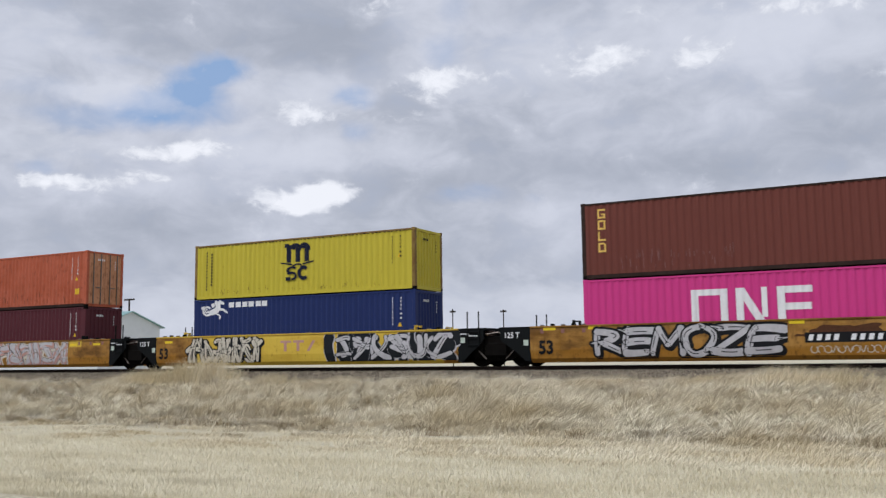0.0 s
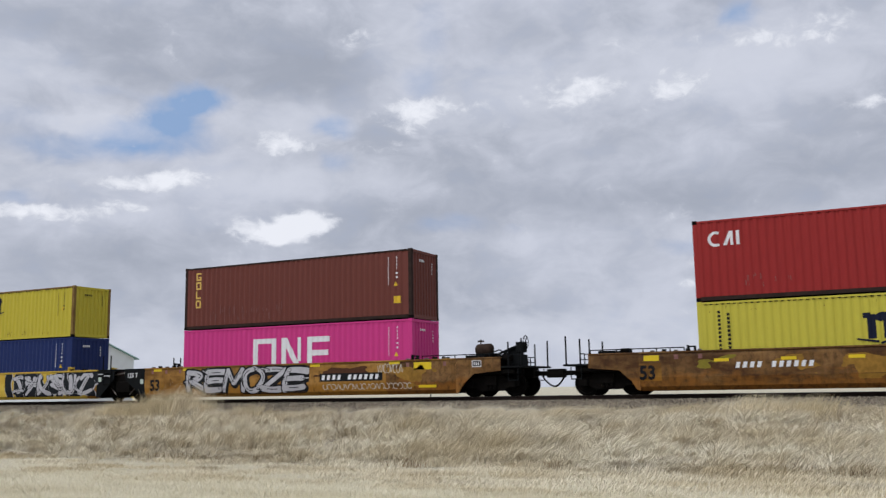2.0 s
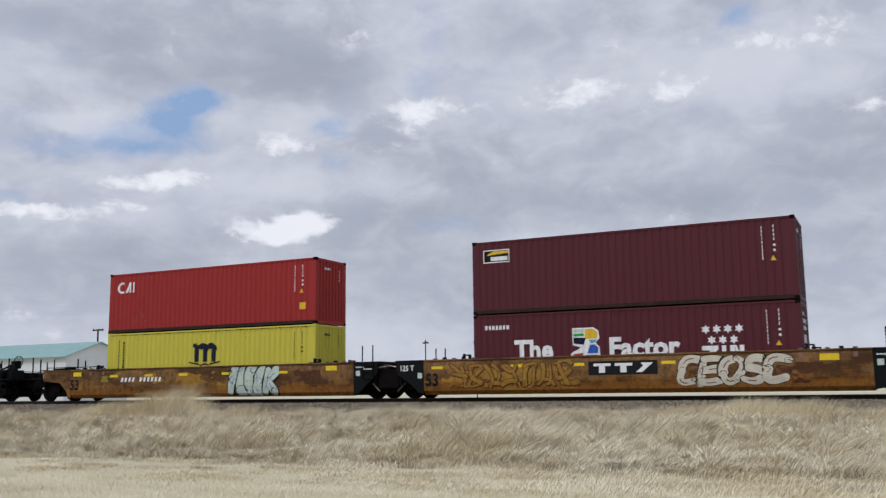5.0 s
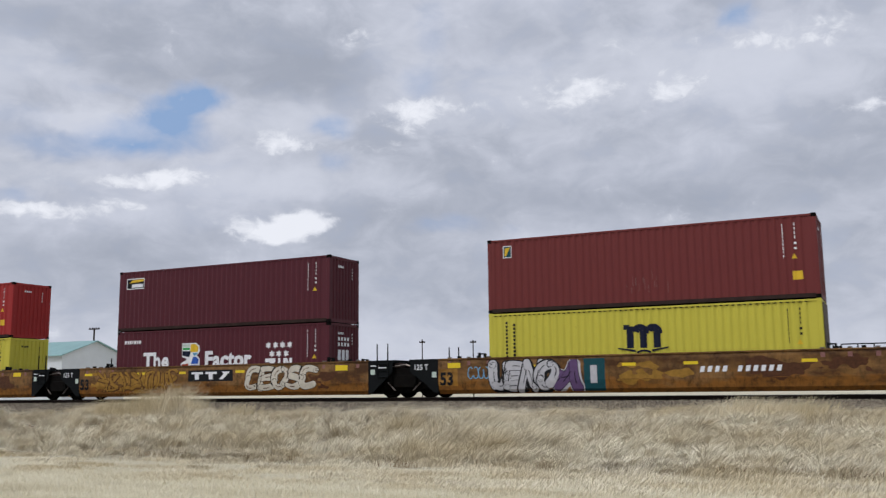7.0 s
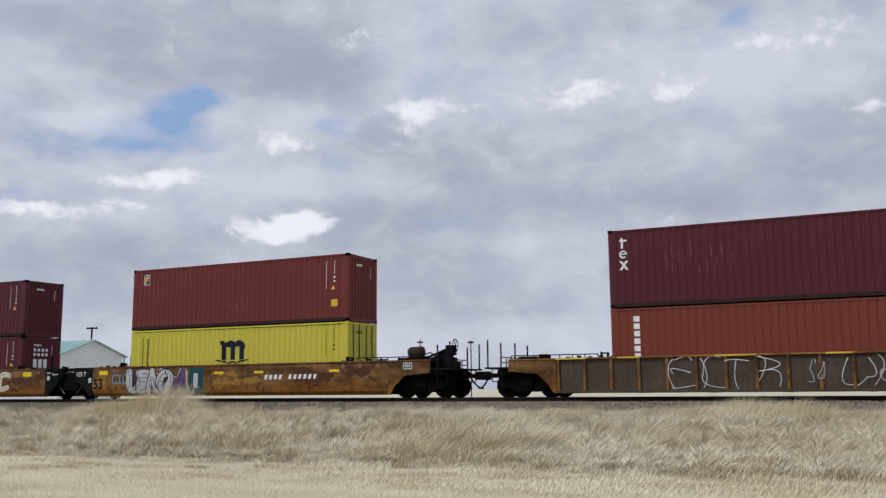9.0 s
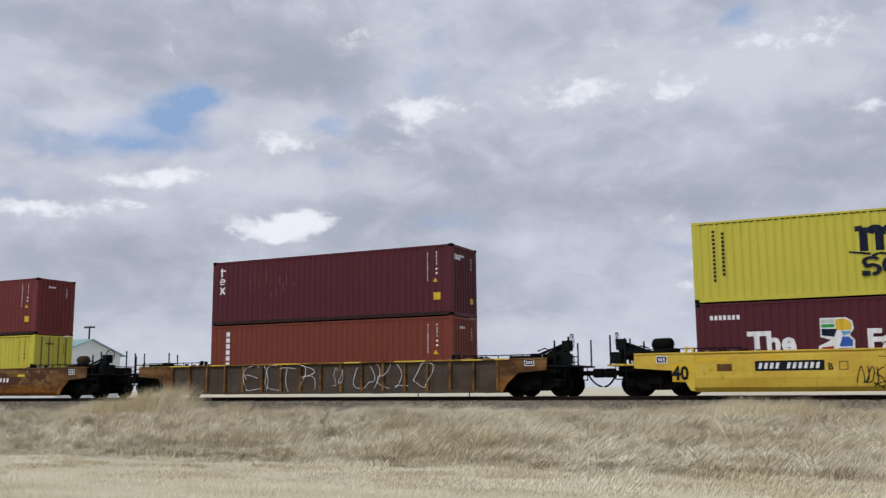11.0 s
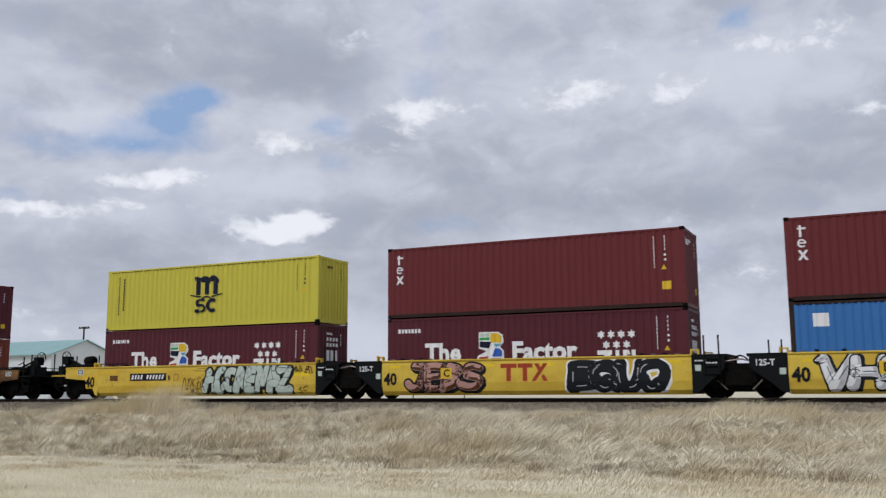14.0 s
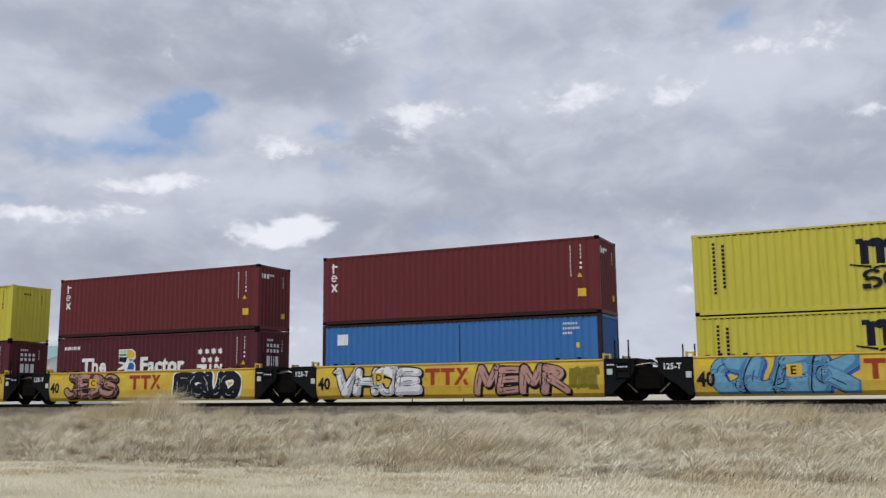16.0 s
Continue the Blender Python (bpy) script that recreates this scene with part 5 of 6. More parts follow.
def well_car(mat, half, ends, label, number, num_text, reach, brake=(False, False), hi=1.53, ribs=False, lettering="125 T"):
    """A well unit. ends: outer or joint on the left and right; the right joint carries the truck."""
    car = empty("well_car", label, "rail car", "well cars of the train")
    for s in (-1, 1):
        side_frame(car, M[mat], half, None, hi, s, ribs)
    for d, e, br in ((-1, ends[0], brake[0]), (1, ends[1], brake[1])):
        if e == "outer":
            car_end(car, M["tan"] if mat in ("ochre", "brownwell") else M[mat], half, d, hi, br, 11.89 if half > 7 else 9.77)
        else:
            joint_end(car, half, reach, d, hi, d > 0, d < 0, lettering)
        part("bulkhead", boxed((min(d * half, d * (half - .12)), max(d * half, d * (half - .12)), -SIDE + .07, SIDE - .07, .3, hi - .1)), M["under"], car)
    guide = M["yellowwell"] if mat == "yellowwell" else M["black"]
    for d in (-1, 1):
        for s in (-1, 1):
            y = s * (SIDE - .1)
            part("corner_guide", boxed((d * 6.32 - .15, d * 6.32 - .09, y - .09, y + .09, hi - .01, hi + .2), (d * 6.32 + .09, d * 6.32 + .15, y - .09, y + .09, hi - .01, hi + .17), (d * 6.32 - .1, d * 6.32 + .1, y - .07, y + .07, hi + .12, hi + .17), bevel=.01), guide, car)
    for d in (-1, 1):
        for k in range(5):
            x = d * (half - .5 - k * .42)
            part("deck_lug", boxed((x - .07, x + .07, -SIDE - .02, -SIDE + .12, hi - .002, hi + .05 + .03 * (k % 2)), bevel=.01), M["black"] if k % 2 else M["steel"], car)
            if k % 2 == 0 and mat in ("tan", "ochre"):
                decal("tie_ring", [rect(x - .07, x + .07, hi - .28, hi - .12)], M["scuff"], car, -SIDE - .0018, False)
    for k in range(7):
        x = -half + .6 + k * (2 * half - 1.2) / 6
        part("cross_beam", boxed((x - .12, x + .12, -SIDE + .24, SIDE - .24, .15, .333)), M["under"], car)
    return car


def reflectors(car, xs, z, y=-SIDE - .002, w=.5, h=.11):
    for x in xs:
        decal("reflector", [rect(x - w / 2, x + w / 2, z, z + h)], M["reflector"], car, y, False, label="yellow reflector strip")


def number_board(car, x, z, w, white_on_black=True, count=10, text="white"):
    """A car number that is kept as plain slanted bars."""
    if white_on_black:
        decal("number_board", [rect(x, x + w, z, z + .34)], M["ink"], car, -SIDE - .003, False, label="black board with white number bars")
    cw = (w - .2) / (count + 1)
    cells = [k for k in range(count + 1) if k != 4]
    decal("number_bars", [rect(x + .1 + k * cw, x + .1 + k * cw + cw * .56, z + .07, z + .27, .05) for k in cells], M[text], car, -SIDE - .006, False)


def size_number(car, words, x, z, size=.75, frame_mat=None):
    decal("size_number", text_polys(words, size, x, z, .88, .035), M["ink"], car, -SIDE - .003, False, label="dark painted number " + words)


# ---- the train: place of each stack's middle along the track at the start ----
LOWER = .335


def place(ob, x, z=0.0):
    ob.location = (x, TRACK, RAIL + z)
    MOVERS.append((ob, x, z))


def stack(x, lower, upper):
    """Two containers in a well: (colour, height, label, door, marks)."""
    z = LOWER
    for colour, h, label, door, marks in (lower, upper):
        c = container(colour, h, label, door)
        for fn in marks:
            fn(c, h)
        place(c, x, z)
        z += h + .03


HC, STD = 2.896, 2.591
codes = lambda mat="white", plate="label_yellow": (lambda c, h: (vent_and_codes(c, h, mat, plate), end_codes(c, h, mat)))
arch_full = lambda c, h: pattern_double_arch(c, h, True)
arch_low = lambda c, h: pattern_double_arch(c, h, False)


def upright_mark(c, h):
    """Three white upright forms near the left end."""
    z = h - .3
    part("end_plate", boxed((HL - .012, HL - .004, .55, .8, .55, .78)), M["label_yellow"], c, "yellow rating plate on the end wall")
    bm = boxed((HL - .012, HL - .004, -.95, -.9, h - .62, h - .36))
    for k in range(2):
        box(bm, HL - .012, HL - .004, -.84 + k * .24, -.68 + k * .24, h - .6, h - .4)
    part("end_mark", bm, M["white"], c, "white painted mark on the end wall")["kind"] = "stuff"
    decal("upright_mark", [rect(-5.62, -5.54, z - .4, z), rect(-5.68, -5.4, z - .14, z - .07), *ring(-5.55, z - .62, .15, .06, 0, 315, 12), rect(-5.68, -5.42, z - .64, z - .59), [(-5.7, z - .86), (-5.6, z - .86), (-5.36, z - 1.2), (-5.46, z - 1.2)], [(-5.46, z - .86), (-5.36, z - .86), (-5.6, z - 1.2), (-5.7, z - 1.2)]], M["white"], c, label="white upright painted mark")


def four_frames(c, h):
    """Four yellow angular outlines, one above another, each with its own gap."""
    p, x, t = [], -5.45, .07
    for k in range(4):
        z = h - .25 - k * .43
        p += [rect(x, x + t, z - .36, z), rect(x, x + .3, z - .36, z - .36 + t)]
        if k != 2:
            p.append(rect(x, x + .3 - .05 * (k == 3), z - t, z))
            p.append(rect(x + .3 - t, x + .3, z - .32, z - (.2 if k == 0 else .04)))
        if k == 0:
            p.append(rect(x + .15, x + .3, z - .24, z - .18))
    decal("upright_mark", p, M["gold"], c, label="four yellow open squares one above another")


def big_white_forms(c, h):
    z0, z1 = 1.0, 2.34
    t = .26
    p = [rect(-2.06, -2.06 + t, z0, z1), rect(-1.04, -1.04 + t, z0, z1), rect(-2.06, -.78, z1 - .22, z1)]
    p += [rect(-.5, -.5 + t, z0, z1), [(-.5, z1), (-.2, z1), (.56, z0), (.26, z0)], rect(.36, .36 + t - .06, z0 + .3, z1)]
    p += [rect(.88, .88 + t, z0, z1), rect(.88, 2.03, z1 - .24, z1), rect(.88, 1.98, z1 - .82, z1 - .58)]
    decal("painted_mark", p, M["white"], c, label="large white block-shaped painted mark")


def horse_shape(c, h):
    z = 2.42
    p = ring(-5.3, z - .05, .27, .1, 30, 330, 14, .9) + ring(-5.3, z - .05, .12, .07, 60, 380, 10, .9)
    p += [[(-5.7, z + .1), (-5.45, z + .2), (-5.5, z - .02)], [(-5.2, z - .28), (-4.7, z - .2), (-4.45, z + .0), (-4.5, z + .22), (-4.9, z + .05), (-5.2, z - .08)],
          [(-4.72, z + .05), (-4.45, z + .05), (-4.45, z + .42), (-4.6, z + .48), (-4.8, z + .4)], [(-4.6, z + .48), (-4.45, z + .45), (-4.2, z + .28), (-4.26, z + .2), (-4.48, z + .28)],
          [(-4.5, z + .1), (-4.2, z + .02), (-4.0, z - .16), (-4.06, z - .2), (-4.3, z - .06), (-4.5, z - .04)], [(-4.6, z - .18), (-4.4, z - .3), (-4.44, z - .45), (-4.5, z - .44), (-4.52, z - .3), (-4.75, z - .2)], [(-4.95, z + .08), (-4.78, z + .2), (-4.86, z + .34), (-5.02, z + .26)]]
    decal("painted_mark", p, M["white"], c, label="white leaping animal shape")
    decal("name_bars", bars(-3.95, 2.5, 6, .3, .24, .09), M["white"], c, label="row of white bars")


def corner_blocks(c, h):
    z = h - .95
    decal("painted_mark", ring(-5.3, z + .25, .28, .1, 60, 300, 10) + [[(-5.05, z), (-4.93, z), (-4.72, z + .5), (-4.84, z + .5)], rect(-4.8, -4.7, z, z + .5), rect(-4.6, -4.48, z, z + .5)], M["white"], c, label="white painted mark")


def sail_plate(c, h):
    z = h - .85
    decal("name_plate", [rect(-5.62, -4.5, z - .02, z + .5)], M["white"], c, label="small plate with yellow and black halves")
    for k, (m_, p) in enumerate((("ink", rect(-5.58, -4.54, z + .02, z + .46)), ("label_yellow", [(-5.5, z + .28), (-4.56, z + .34), (-4.56, z + .44), (-5.2, z + .44)]), ("white", rect(-5.3, -4.6, z + .06, z + .22)))):
        decal("plate_field", [p], M[m_], c).location.y = -.002 * (k + 1)


def leaf_plate(c, h):
    z = h - .75
    decal("name_plate", [rect(-5.45, -5.08, z, z + .48)], M["white"], c, label="small square plate")
    d = decal("plate_field", [rect(-5.42, -5.11, z + .03, z + .45)], M["teal_spray"], c)
    d.location.y = -.002
    d = decal("plate_field", [[(-5.38, z + .08), (-5.3, z + .08), (-5.15, z + .42), (-5.35, z + .38)]], M["label_yellow"], c)
    d.location.y = -.004


def upright_white(c, h):
    decal("upright_mark", column(-5.25, h - .3, 6, .22, .2, .07), M["white"], c, label="upright column of white bars")


def white_sheet(c, h):
    decal("top_rail_perforation", bars(-5.85, h - .115, 58, .1, .035, .1), M["ink"], c)
    decal("seam", [rect(.3, .33, .3, h - .2)], M["charcoal"], c)
    decal("paper_plate", [rect(-5.35, -4.85, h - .85, h - .4)], M["white"], c, label="white square label")
    decal("code_marks", bars(4.6, h - .38, 6, .05, .09, .05) + bars(4.6, h - .56, 7, .05, .09, .05) + bars(4.6, h - .74, 4, .05, .09, .05), M["white"], c)
    decal("rating_plate", [rect(5.1, 5.24, h - 1.25, h - 1.05)], M["label_yellow"], c)


stack(-44.7, ("darkmaroon", HC, "dark maroon shipping container in the lower place of a well car", False, [codes()]), ("orange", HC, "faded orange shipping container with rust-stained doors", True, [codes("white", "label_yellow"), scuffs(10, "rustbrown", 50, -5, 4.5, .2, .6, .35)]))
stack(-25.11, ("navy", HC, "navy blue shipping container with white marks", False, [horse_shape, codes("white", None)]), ("msc_old", STD, "yellow shipping container with rust streaks and a navy mark", False, [arch_full, codes("ink", None), scuffs(9, "rustbrown", 40, -4.5, 5.5, .18, .35, .16)]))
stack(-5.58, ("magenta", HC, "bright magenta shipping container with large white forms", False, [big_white_forms, codes("white", None)]), ("brown", HC, "brown shipping container with yellow upright mark", False, [four_frames, codes(), scuffs(5, "scuff", 46, -4.6, -.5, .2, .75, .4)]))
stack(18.15, ("msc", HC, "yellow shipping container with a navy mark", False, [arch_low, codes("ink", None), scuffs(12, "rustbrown", 10, -5.8, 5.8, 2.4, 2.7, .12)]), ("red", HC, "bright red shipping container with white mark", False, [corner_blocks, codes(), scuffs(8, "scuff", 10, -4.4, -2.8, .35, .8, .4)]))
stack(37.85, ("darkmaroon", HC, "dark maroon shipping container with white lettering and stars", False, [pattern_slogan, codes("white", None)]), ("darkmaroon", HC, "dark maroon shipping container with a small sail plate", False, [sail_plate, codes("white", None)]))
stack(57.48, ("msc", HC, "yellow shipping container with ribbed doors and a navy mark", True, [arch_low, codes("ink", None)]), ("redbrown", HC, "red-brown shipping container with a small square plate", False, [leaf_plate, codes(), scuffs(7, "scuff", 14, -.6, 1.0, .4, 1.0, .5)]))
stack(81.05, ("triton", HC, "rust-orange shipping container with upright white marks", False, [upright_white, codes("white", None)]), ("darkmaroon", HC, "dark maroon shipping container with scuffed side", False, [upright_mark, codes(), scuffs(6, "scuff", 16, -4, -1.5, 1.0, 2.0, .5)]))
stack(102.78, ("darkmaroon", HC, "dark maroon shipping container with white lettering and stars", False, [pattern_slogan, codes("white", None)]), ("msc", HC, "clean yellow shipping container with a large navy mark", False, [arch_full, codes("ink", None)]))
stack(118.39, ("darkmaroon", HC, "dark maroon shipping container with white lettering and stars", False, [pattern_slogan, codes("white", None)]), ("maroon", HC, "maroon shipping container with upright white mark", False, [upright_mark, codes()]))
stack(133.98, ("blue", HC, "faded blue shipping container with a white square label", False, [white_sheet]), ("maroon", HC, "maroon shipping container with upright white mark", False, [upright_mark, codes()]))
stack(149.6, ("msc", STD, "yellow shipping container with a navy mark", False, [arch_low, codes("ink", None)]), ("msc", HC, "tall yellow shipping container with a large navy mark", False, [arch_full, codes("ink", None)]))

B53, B40 = 8.2, 6.2
J53, J40 = 9.79, 7.775


def panel(c, x0, x1, z0, z1, mat, label=""):
    decal("paint_panel", [rect(x0, x1, z0, z1)], M[mat], c, -SIDE - .0015, False, label=label)


def car_a():
    c = well_car("ochre", B53, ("joint", "joint"), "tan well car with a whitish sprayed panel and rust", "", "", J53)
    spray(c, 1, -3.4, 5.0, .3, 1.4, "grey_spray", "cream", 10, thick=.3, rim=.07, shade="tan", second="pink_spray")
    reflectors(c, (5.6, 7.3), 1.22)
    panel(c, 5.3, 6.2, 1.15, 1.45, "yellowwell")
    return c


def car_b():
    c = well_car("yellowwell", B53, ("joint", "joint"), "tan and yellow well car covered in black and white sprayed shapes", "", "", J53)
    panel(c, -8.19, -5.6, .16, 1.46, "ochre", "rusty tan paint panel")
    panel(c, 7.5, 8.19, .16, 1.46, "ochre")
    spray(c, 2, -6.2, -1.8, .3, 1.4, "cream", "ink", 8, shade="ink", thick=.15, rim=.06, round_=.9, lift=.003)
    decal("faded_mark", [rect(-.7, -.1, 1.12, 1.22), rect(-.5, -.35, .75, 1.12), rect(0, .6, 1.12, 1.22), rect(.2, .35, .75, 1.12), [(.75, .75), (.9, .75), (1.2, 1.2), (1.05, 1.2)]], M["pink_spray"], c, -SIDE - .004, False)
    spray(c, 31, 1.9, 8.1, .3, 1.42, "charcoal", "grey_spray", 4, thick=.6, drop=.0, rim=.03)
    spray(c, 3, 2.2, 7.9, .36, 1.36, "grey_spray", "charcoal", 6, thick=.17, round_=1.3, lift=.012, shade="charcoal", rim=.03)
    size_number(c, "53", -8.0, .5, .68)
    reflectors(c, (-7.4, 6.6), 1.22)
    panel(c, 6.7, 7.5, .3, 1.0, "yellowwell")
    return c


def car_c():
    c = well_car("ochre", B53, ("joint", "outer"), "rusty tan well car with grey and black sprayed forms", "", "", J53, brake=(False, True))
    spray(c, 4, -5.6, 1.0, .28, 1.44, "grey_spray", "ink", 7, shade="ink", thick=.18, rim=.08, word="REMOZE")
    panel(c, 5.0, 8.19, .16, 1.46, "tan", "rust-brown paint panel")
    worn_patch(c, 28, 4.6, 7.6, .4, 1.42, "stain", .0, .002)
    worn_patch(c, 29, 1.0, 5.0, .9, 1.44, "rustbrown", -.05)
    number_board(c, 1.73, .72, 3.1)
    scribble(c, 41, 1.9, 6.2, .36, .62, "cream", 20, .014)
    scribble(c, 42, 4.6, 5.8, 1.0, 1.4, "cream", 8, .012)
    size_number(c, "53", -7.85, .48, .7)
    reflectors(c, (-7.4, -5.6, 1.5, 5.4), 1.36)
    reflectors(c, (6.7,), 1.12, w=.8, h=.3)
    reflectors(c, (6.9,), .4, w=.8)
    return c


def car_d():
    c = well_car("tan", B53, ("outer", "joint"), "rust-brown well car with pale mint sprayed forms", "", "", J53)
    worn_patch(c, 21, -3.6, 1.9, .45, 1.4, "stain", .12)
    worn_patch(c, 22, 3.8, 7.6, .5, 1.4, "rustbrown", 0)
    worn_patch(c, 23, -7.0, -4.6, .7, 1.44, "olive", -.12)
    number_board(c, -4.95, .82, 2.8, False)
    spray(c, 5, 1.8, 4.2, .22, 1.42, "green_spray", "ink", 5, shade="blue_spray", thick=.3, word="FLOCK")
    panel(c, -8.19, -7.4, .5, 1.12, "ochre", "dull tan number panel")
    size_number(c, "53", -8.2, .56, .68)
    reflectors(c, (-5.3, -3.1, -1.0, 1.5, 4.6), 1.12)
    reflectors(c, (-7.75, 7.1), 1.2, w=.55, h=.2)
    return c


def car_e():
    c = well_car("tan", B53, ("joint", "joint"), "tan well car with cream sprayed forms and a black board", "", "", J53)
    worn_patch(c, 24, -7.4, -1.4, .3, 1.4, "stain", .2)
    worn_patch(c, 25, 3.0, 8.0, .4, 1.4, "rustbrown", 0)
    spray(c, 60, -7.0, -1.9, .4, 1.36, "stain", "rustbrown", 7, thick=.11, rim=.025, drop=.03, round_=1.4, lift=.002)
    decal("name_board", [rect(-1.35, 1.21, .8, 1.3)], M["ink"], c, -SIDE - .003, False, label="black board with white slab shapes")
    decal("board_bars", [rect(-1.15, -.5, 1.12, 1.22), rect(-.95, -.72, .88, 1.12), rect(-.35, .3, 1.12, 1.22), rect(-.15, .08, .88, 1.12), [(.42, .88), (.65, .88), (1.05, 1.22), (.82, 1.22)], [(.6, 1.22), (.82, 1.22), (.72, 1.08)]], M["white"], c, -SIDE - .006, False)
    spray(c, 6, 2.0, 5.6, .36, 1.42, "cream", "tan", 5, thick=.2, shade="rustbrown", word="CEOSC")
    size_number(c, "53", -8.12, .5, .68)
    reflectors(c, (-7.6, -4.2, -1.75, 1.6, 3.4), 1.15)
    reflectors(c, (6.9,), 1.15, w=.6, h=.22)
    return c


def car_f():
    c = well_car("tan", B53, ("joint", "outer"), "rust-brown well car with white, violet and teal sprayed blocks", "", "", J53, brake=(False, True))
    spray(c, 7, -5.9, -3.3, .2, 1.4, "grey_spray", "ink", 4, thick=.26, shade="charcoal", rim=.045, word="UENO")
    spray(c, 71, -3.2, -2.4, .24, 1.36, "violet_spray", "grey_spray", 1, thick=.34, shade="ink")
    panel(c, -2.2, -1.4, .22, 1.4, "teal_spray")
    decal("block_opening", [rect(-1.95, -1.7, .5, 1.15)], M["grey_spray"], c, -SIDE - .004, False)
    scribble(c, 73, -6.9, -6.0, .7, 1.2, "sky_spray", 4, .02)
    worn_patch(c, 26, -1.2, 2.2, .4, 1.4, "stain", .0)
    worn_patch(c, 27, 3.0, 7.8, .5, 1.44, "rustbrown", .1)
    number_board(c, 1.9, .76, 3.0, False)
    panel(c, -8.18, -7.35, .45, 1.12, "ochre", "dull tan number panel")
    size_number(c, "53", -8.12, .5, .68)
    reflectors(c, (-4.0, -.5, 1.7, 5.6), 1.1)
    reflectors(c, (-7.5,), 1.15, w=.55, h=.2)
    return c


def car_g():
    c = well_car("brownwell", B53, ("outer", "outer"), "brown well car with upright side posts and a yellow top edge", "", "", J53, brake=(False, "plain"), ribs=True, hi=1.46)
    for x, w in ((-8.2, 1.2), (-5.8, .8), (-2.4, 1.4), (1.2, .8), (3.6, 1.4), (6.6, .9), (8.0, .6)):
        decal("yellow_edge", [rect(x, x + w, 1.4, 1.46)], M["yellowwell"], c, -SIDE - .034, False)
    line_tag(c, 81, "EKTR", -4.0, -.2, .3, 1.34, "white", .011)
    line_tag(c, 85, "SQ", .6, 1.2, .45, 1.2, "grey_spray", .012)
    line_tag(c, 82, "UKLO", 1.7, 5.2, .32, 1.3, "white", .01)
    return c


def car_h():
    c = well_car("yellowwell", B40, ("outer", "joint"), "yellow well car with black and mint sprayed forms", "", "", J40, brake=(True, False), lettering="125-T")
    number_board(c, -4.14, .84, 2.2)
    spray(c, 8, .4, 4.9, .24, 1.42, "green_spray", "ink", 8, shade="grey_spray", thick=.24, rim=.075, word="HOCKEMAZ")
    line_tag(c, 83, "NOKEA", -.95, .35, .42, .95, "ink", .018)
    line_tag(c, 86, "XR", -.5, .1, .25, .4, "ink", .02)
    line_tag(c, 84, "MABEO", 4.95, 6.1, 1.12, 1.36, "ink", .022)
    line_tag(c, 87, "SC", 5.3, 5.8, .3, .5, "ink", .02)
    panel(c, -6.95, -6.25, .5, 1.12, "label_yellow")
    size_number(c, "40", -6.95, .58, .66)
    reflectors(c, (5.5,), .95, w=.8, h=.2)
    panel(c, -5.4, -4.9, .85, 1.1, "tan")
    panel(c, -6.1, -5.0, 1.2, 1.32, "label_yellow")
    panel(c, -4.0, -3.1, 1.26, 1.36, "label_yellow")
    decal("small_frame", [rect(-1.5, -1.22, .84, .87), rect(-1.5, -1.22, 1.1, 1.13), rect(-1.5, -1.47, .84, 1.13), rect(-1.25, -1.22, .84, 1.13)], M["tan"], c, -SIDE - .004, False)
    decal("unit_letter", text_polys("B", .3, -1.85, .86), M["ink"], c, -SIDE - .004, False, label="dark letter B")
    decal("stencil_bars", bars(-.1, 1.34, 6, .06, .03, .04) + bars(-.3, 1.24, 9, .05, .03, .03) + bars(4.2, 1.32, 10, .05, .03, .03) + bars(4.4, .9, 5, .06, .03, .03), M["ink"], c, -SIDE - .004, False)
    return c


def red_blocks(c, x):
    z = .66
    p = [rect(x, x + .66, z + .5, z + .66), rect(x + .24, x + .42, z, z + .5), rect(x + .7, x + 1.3, z + .5, z + .66), rect(x + .9, x + 1.08, z, z + .5), [(x + 1.25, z), (x + 1.42, z), (x + 1.9, z + .66), (x + 1.73, z + .66)], [(x + 1.36, z + .66), (x + 1.54, z + .66), (x + 1.64, z + .46), (x + 1.54, z + .36)], [(x + 1.73, z), (x + 1.9, z), (x + 1.74, z + .26), (x + 1.64, z + .16)]]
    for q in (p[:2], p[2:4], p[4:]):
        decal("painted_block", q, M["red_mark"], c, -SIDE - .004, False, label="faded red painted block shape")


def unit_letter(c, letter, x):
    d = panel(c, x - .24, x + .24, .78, 1.2, "label_yellow")
    decal("unit_letter", text_polys(letter, .4, x - .13, .86), M["ink"], c, -SIDE - .014, False, label="dark letter " + letter)
    decal("letter_patch", [rect(x - .24, x + .24, .78, 1.2)], M["label_yellow"], c, -SIDE - .012, False)


def car_i():
    c = well_car("yellowwell", B40, ("joint", "joint"), "yellow well car with dark and pink sprayed forms", "", "", J40, lettering="125-T")
    spray(c, 9, -5.0, -1.8, .24, 1.42, "pink_spray", "ink", 5, shade="ink", thick=.22, rim=.07, second="rustbrown", word="JEBS")
    unit_letter(c, "C", -3.3)
    red_blocks(c, -1.0)
    spray(c, 91, 1.8, 5.3, .24, 1.38, "charcoal", "white", 4, thick=.3, drop=0, rim=.085, shade="grey_spray", word="EQUO")
    size_number(c, "40", -6.1, .56, .66)
    reflectors(c, (-5.6, -1.5, .9, 5.6), 1.22)
    return c


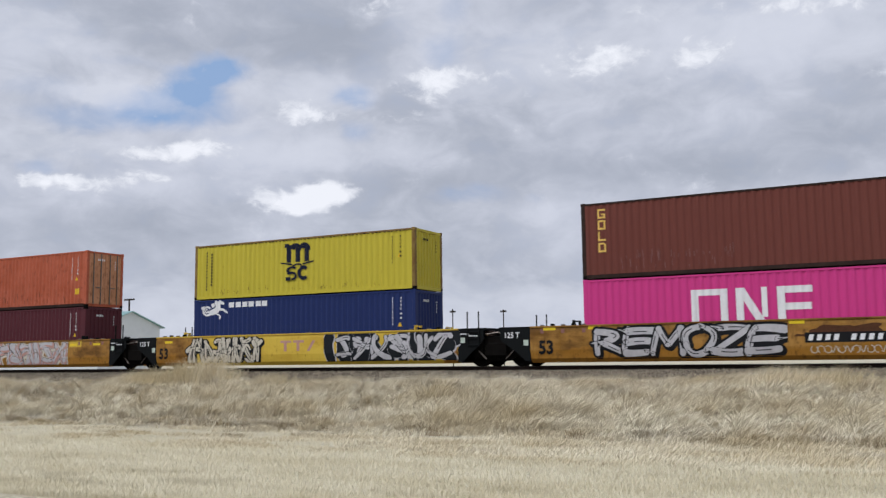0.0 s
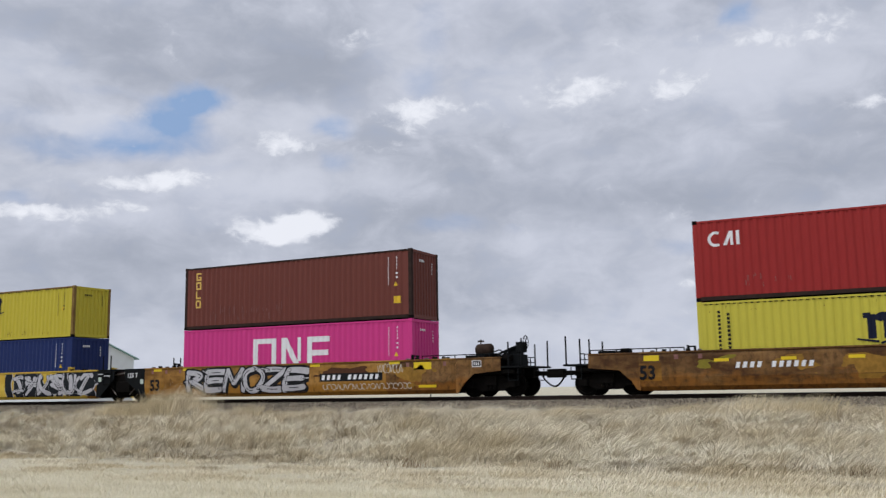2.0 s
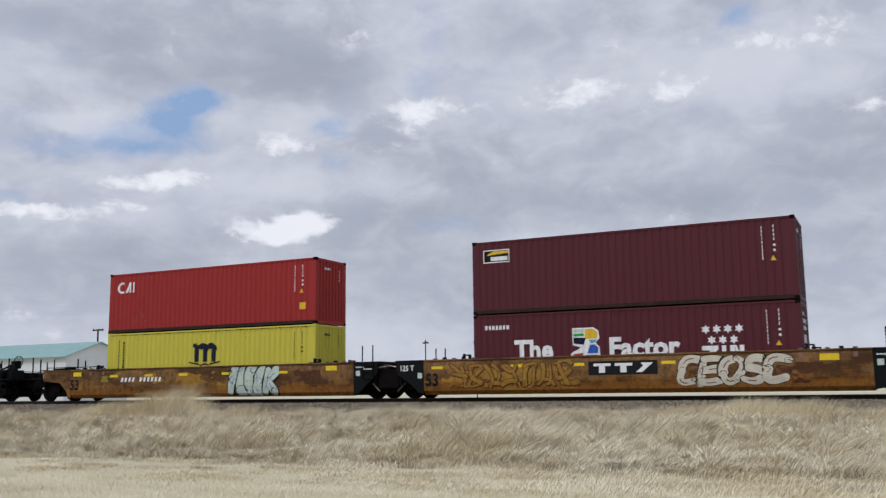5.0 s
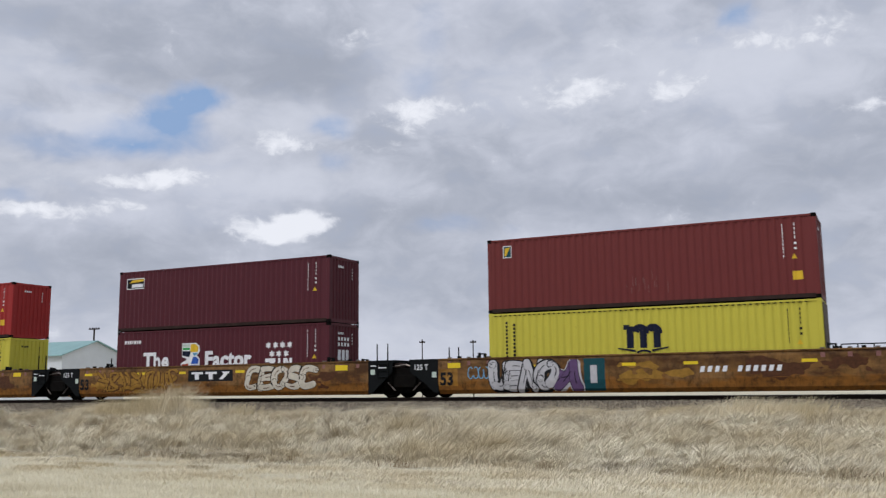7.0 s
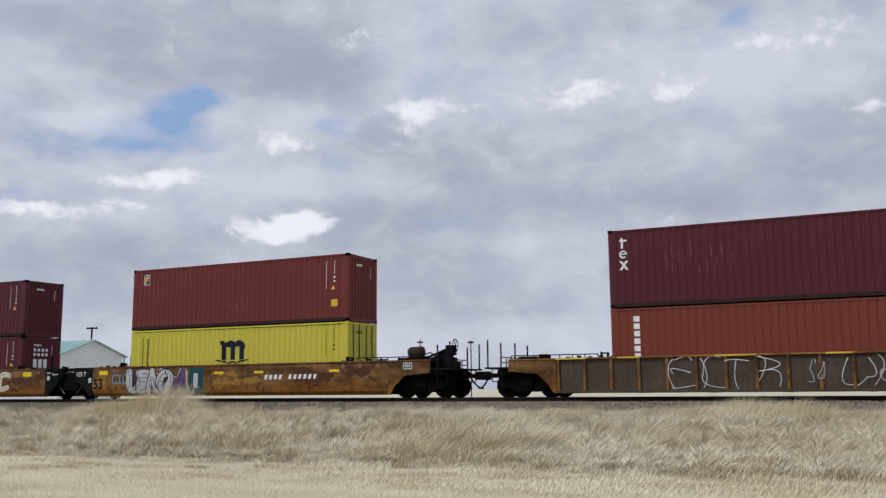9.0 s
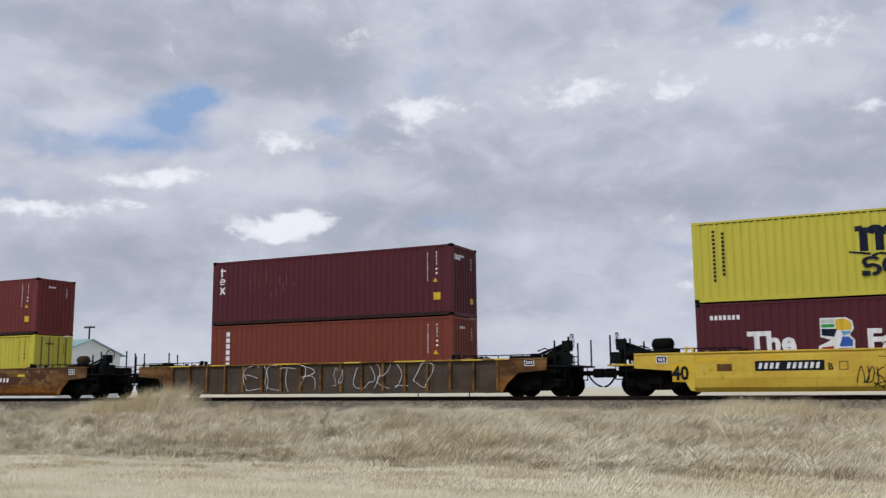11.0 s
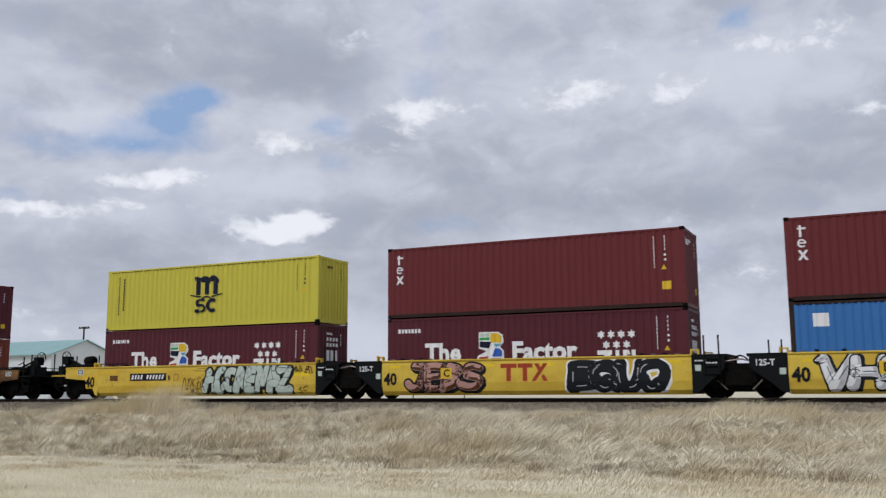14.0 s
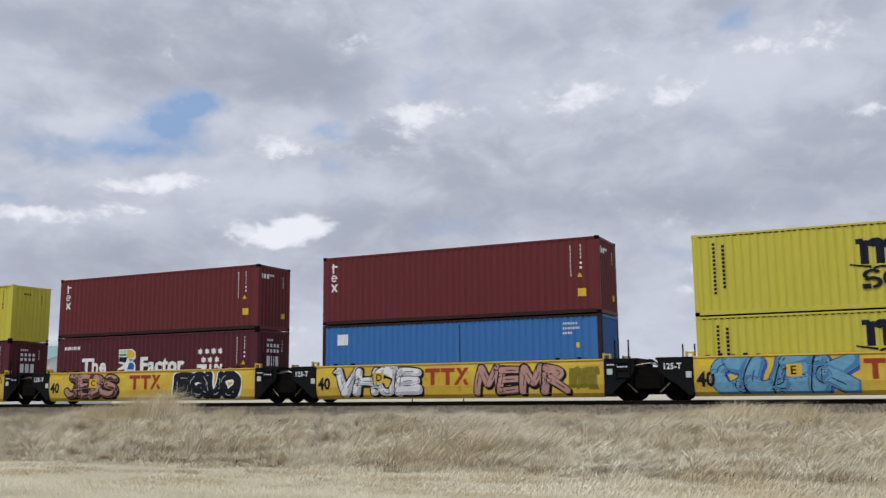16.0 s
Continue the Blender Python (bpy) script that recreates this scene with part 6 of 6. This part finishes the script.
def car_j():
    c = well_car("yellowwell", B40, ("joint", "joint"), "yellow well car with white and peach sprayed forms", "", "", J40, lettering="125-T")
    spray(c, 10, -5.2, -1.35, .24, 1.42, "white", "charcoal", 5, thick=.27, rim=.06, second="grey_spray", shade="teal_spray", word="VHOE")
    unit_letter(c, "D", -3.2)
    red_blocks(c, -1.08)
    spray(c, 101, 1.2, 4.8, .22, 1.42, "pink_spray", "ink", 6, shade="ink", thick=.21, rim=.045, word="MEMR")
    scribble(c, 103, 4.9, 6.0, .4, 1.3, "olive", 9, .06)
    size_number(c, "40", -6.1, .56, .66)
    reflectors(c, (-5.5, 1.0, 3.4), 1.2)
    return c


def car_k():
    c = well_car("yellowwell", B40, ("joint", "joint"), "yellow well car with light blue sprayed forms", "", "", J40, lettering="125-T")
    spray(c, 11, -5.4, -1.1, .24, 1.44, "sky_spray", "blue_spray", 6, shade="charcoal", thick=.42, rim=.03, second="sky_deep", word="OUEK")
    unit_letter(c, "E", -2.9)
    red_blocks(c, -.77)
    size_number(c, "40", -6.1, .5, .7)
    reflectors(c, (-5.6,), 1.2, w=.8, h=.2)
    return c


for build, x in ((car_a, -44.7), (car_b, -25.11), (car_c, -5.58), (car_d, 18.15), (car_e, 37.85), (car_f, 57.48), (car_g, 81.05), (car_h, 102.78), (car_i, 118.39), (car_j, 133.98), (car_k, 149.6)):
    place(build(), x)


# ---- beyond the track ----
BARN = (-82.0, 72.7, 0, 0, 0, 90)
POLES = [(-120.9, 113.6, 12.4, (12.1,), 1.2), (-80.2, 154.9, 10.9, (10.2,), .6), (-69.7, 154.9, 10.4, (9.9,), .6)]

def barn():
    b = empty("barn", "white metal barn with a pale teal roof beyond the track", "barn")
    w, dp, ev, rg = 40, 9.2, 5.8, 7.43
    bm = bmesh.new()
    prism(bm, [(0, 0), (dp, 0), (dp, ev), (dp / 2, rg), (0, ev)], 0, .2)
    wall = part("gable_wall", bm, M["barn_white"], b)
    wall.matrix_basis = pose(0, 0, 0, 0, 0, 0)
    part("side_wall", boxed((0, .2, .2, w, 0, ev)), M["barn_white"], b)
    part("far_wall", boxed((dp - .2, dp, .2, w, 0, ev)), M["barn_white"], b)
    for s in (0, 1):
        bm = bmesh.new()
        xe, xr = (-.5, dp / 2) if s == 0 else (dp + .5, dp / 2)
        ze = ev - .5 * (rg - ev) / (dp / 2)
        n = 1
        for k in range(n):
            y0, y1 = -.4 + k * (w + .8) / n, -.4 + (k + 1) * (w + .8) / n
            v = [bm.verts.new(p) for p in ((xe, y0, ze), (xr, y0, rg), (xr, y1, rg), (xe, y1, ze), (xe, y0, ze + .09), (xr, y0, rg + .09), (xr, y1, rg + .09), (xe, y1, ze + .09))]
            for f in ((0, 1, 2, 3), (7, 6, 5, 4), (0, 4, 5, 1), (1, 5, 6, 2), (2, 6, 7, 3), (3, 7, 4, 0)):
                bm.faces.new([v[i] for i in f])
        part("roof", bm, M["barn_roof"], b, "pale teal ribbed metal roof")
    part("barn_door", boxed((2.3, 5.3, -.12, -.02, .1, 4)), M["barn_white"], b)
    return b


M["barn_white"] = plain("white_sheet_metal", (206, 210, 214), vary=.05, scale=1)
M["barn_roof"] = plain("teal_sheet_metal", (140, 172, 172), vary=.08, scale=1)
the_barn = barn()
the_barn.matrix_basis = pose(*BARN)


def pole(x, y, h, arm, wide, label, name="utility_pole"):
    p = empty(name, label, "pole", "distant poles")
    part("shaft", rods(((0, 0, 0), (0, 0, h)), r=.07 + .06 * wide, seg=8), M["wood"], p)
    for z in arm:
        part("cross_arm", boxed((-wide, wide, -.08, .08, z, z + .2)), M["wood"], p)
        for k in (-.85 * wide, -.35 * wide, .35 * wide, .85 * wide):
            part("insulator", boxed((k - .06, k + .06, -.06, .06, z + .2, z + .36)), M["under"], p)
    p.location = (x, y, 0)


for x, y, h, arm, wide in POLES:
    pole(x, y, h, arm, wide, "weathered utility pole with a cross arm")


def motions():
    for ob, x, z in MOVERS:
        walk(ob, [(t, pose(x + s, TRACK, RAIL + z)) for t, s in TRAIN_ROWS])
    ts = [k / 15 for k in range(241)]
    way = np.interp(ts, [r[0] for r in TRAIN_ROWS], [r[1] for r in TRAIN_ROWS])
    for ws, x in WHEELS:
        walk(ws, [(t, pose(x, 0, WHEEL_R, 0, math.degrees(s / WHEEL_R), 0)) for t, s in zip(ts, way)])
    walk(clouds, [(0, pose(0, 0, 0, 0, 0, 0)), (8, pose(0, 0, 0, 0, 0, -.525)), (16, pose(0, 0, 0, 0, 0, -1.05))])


motions()
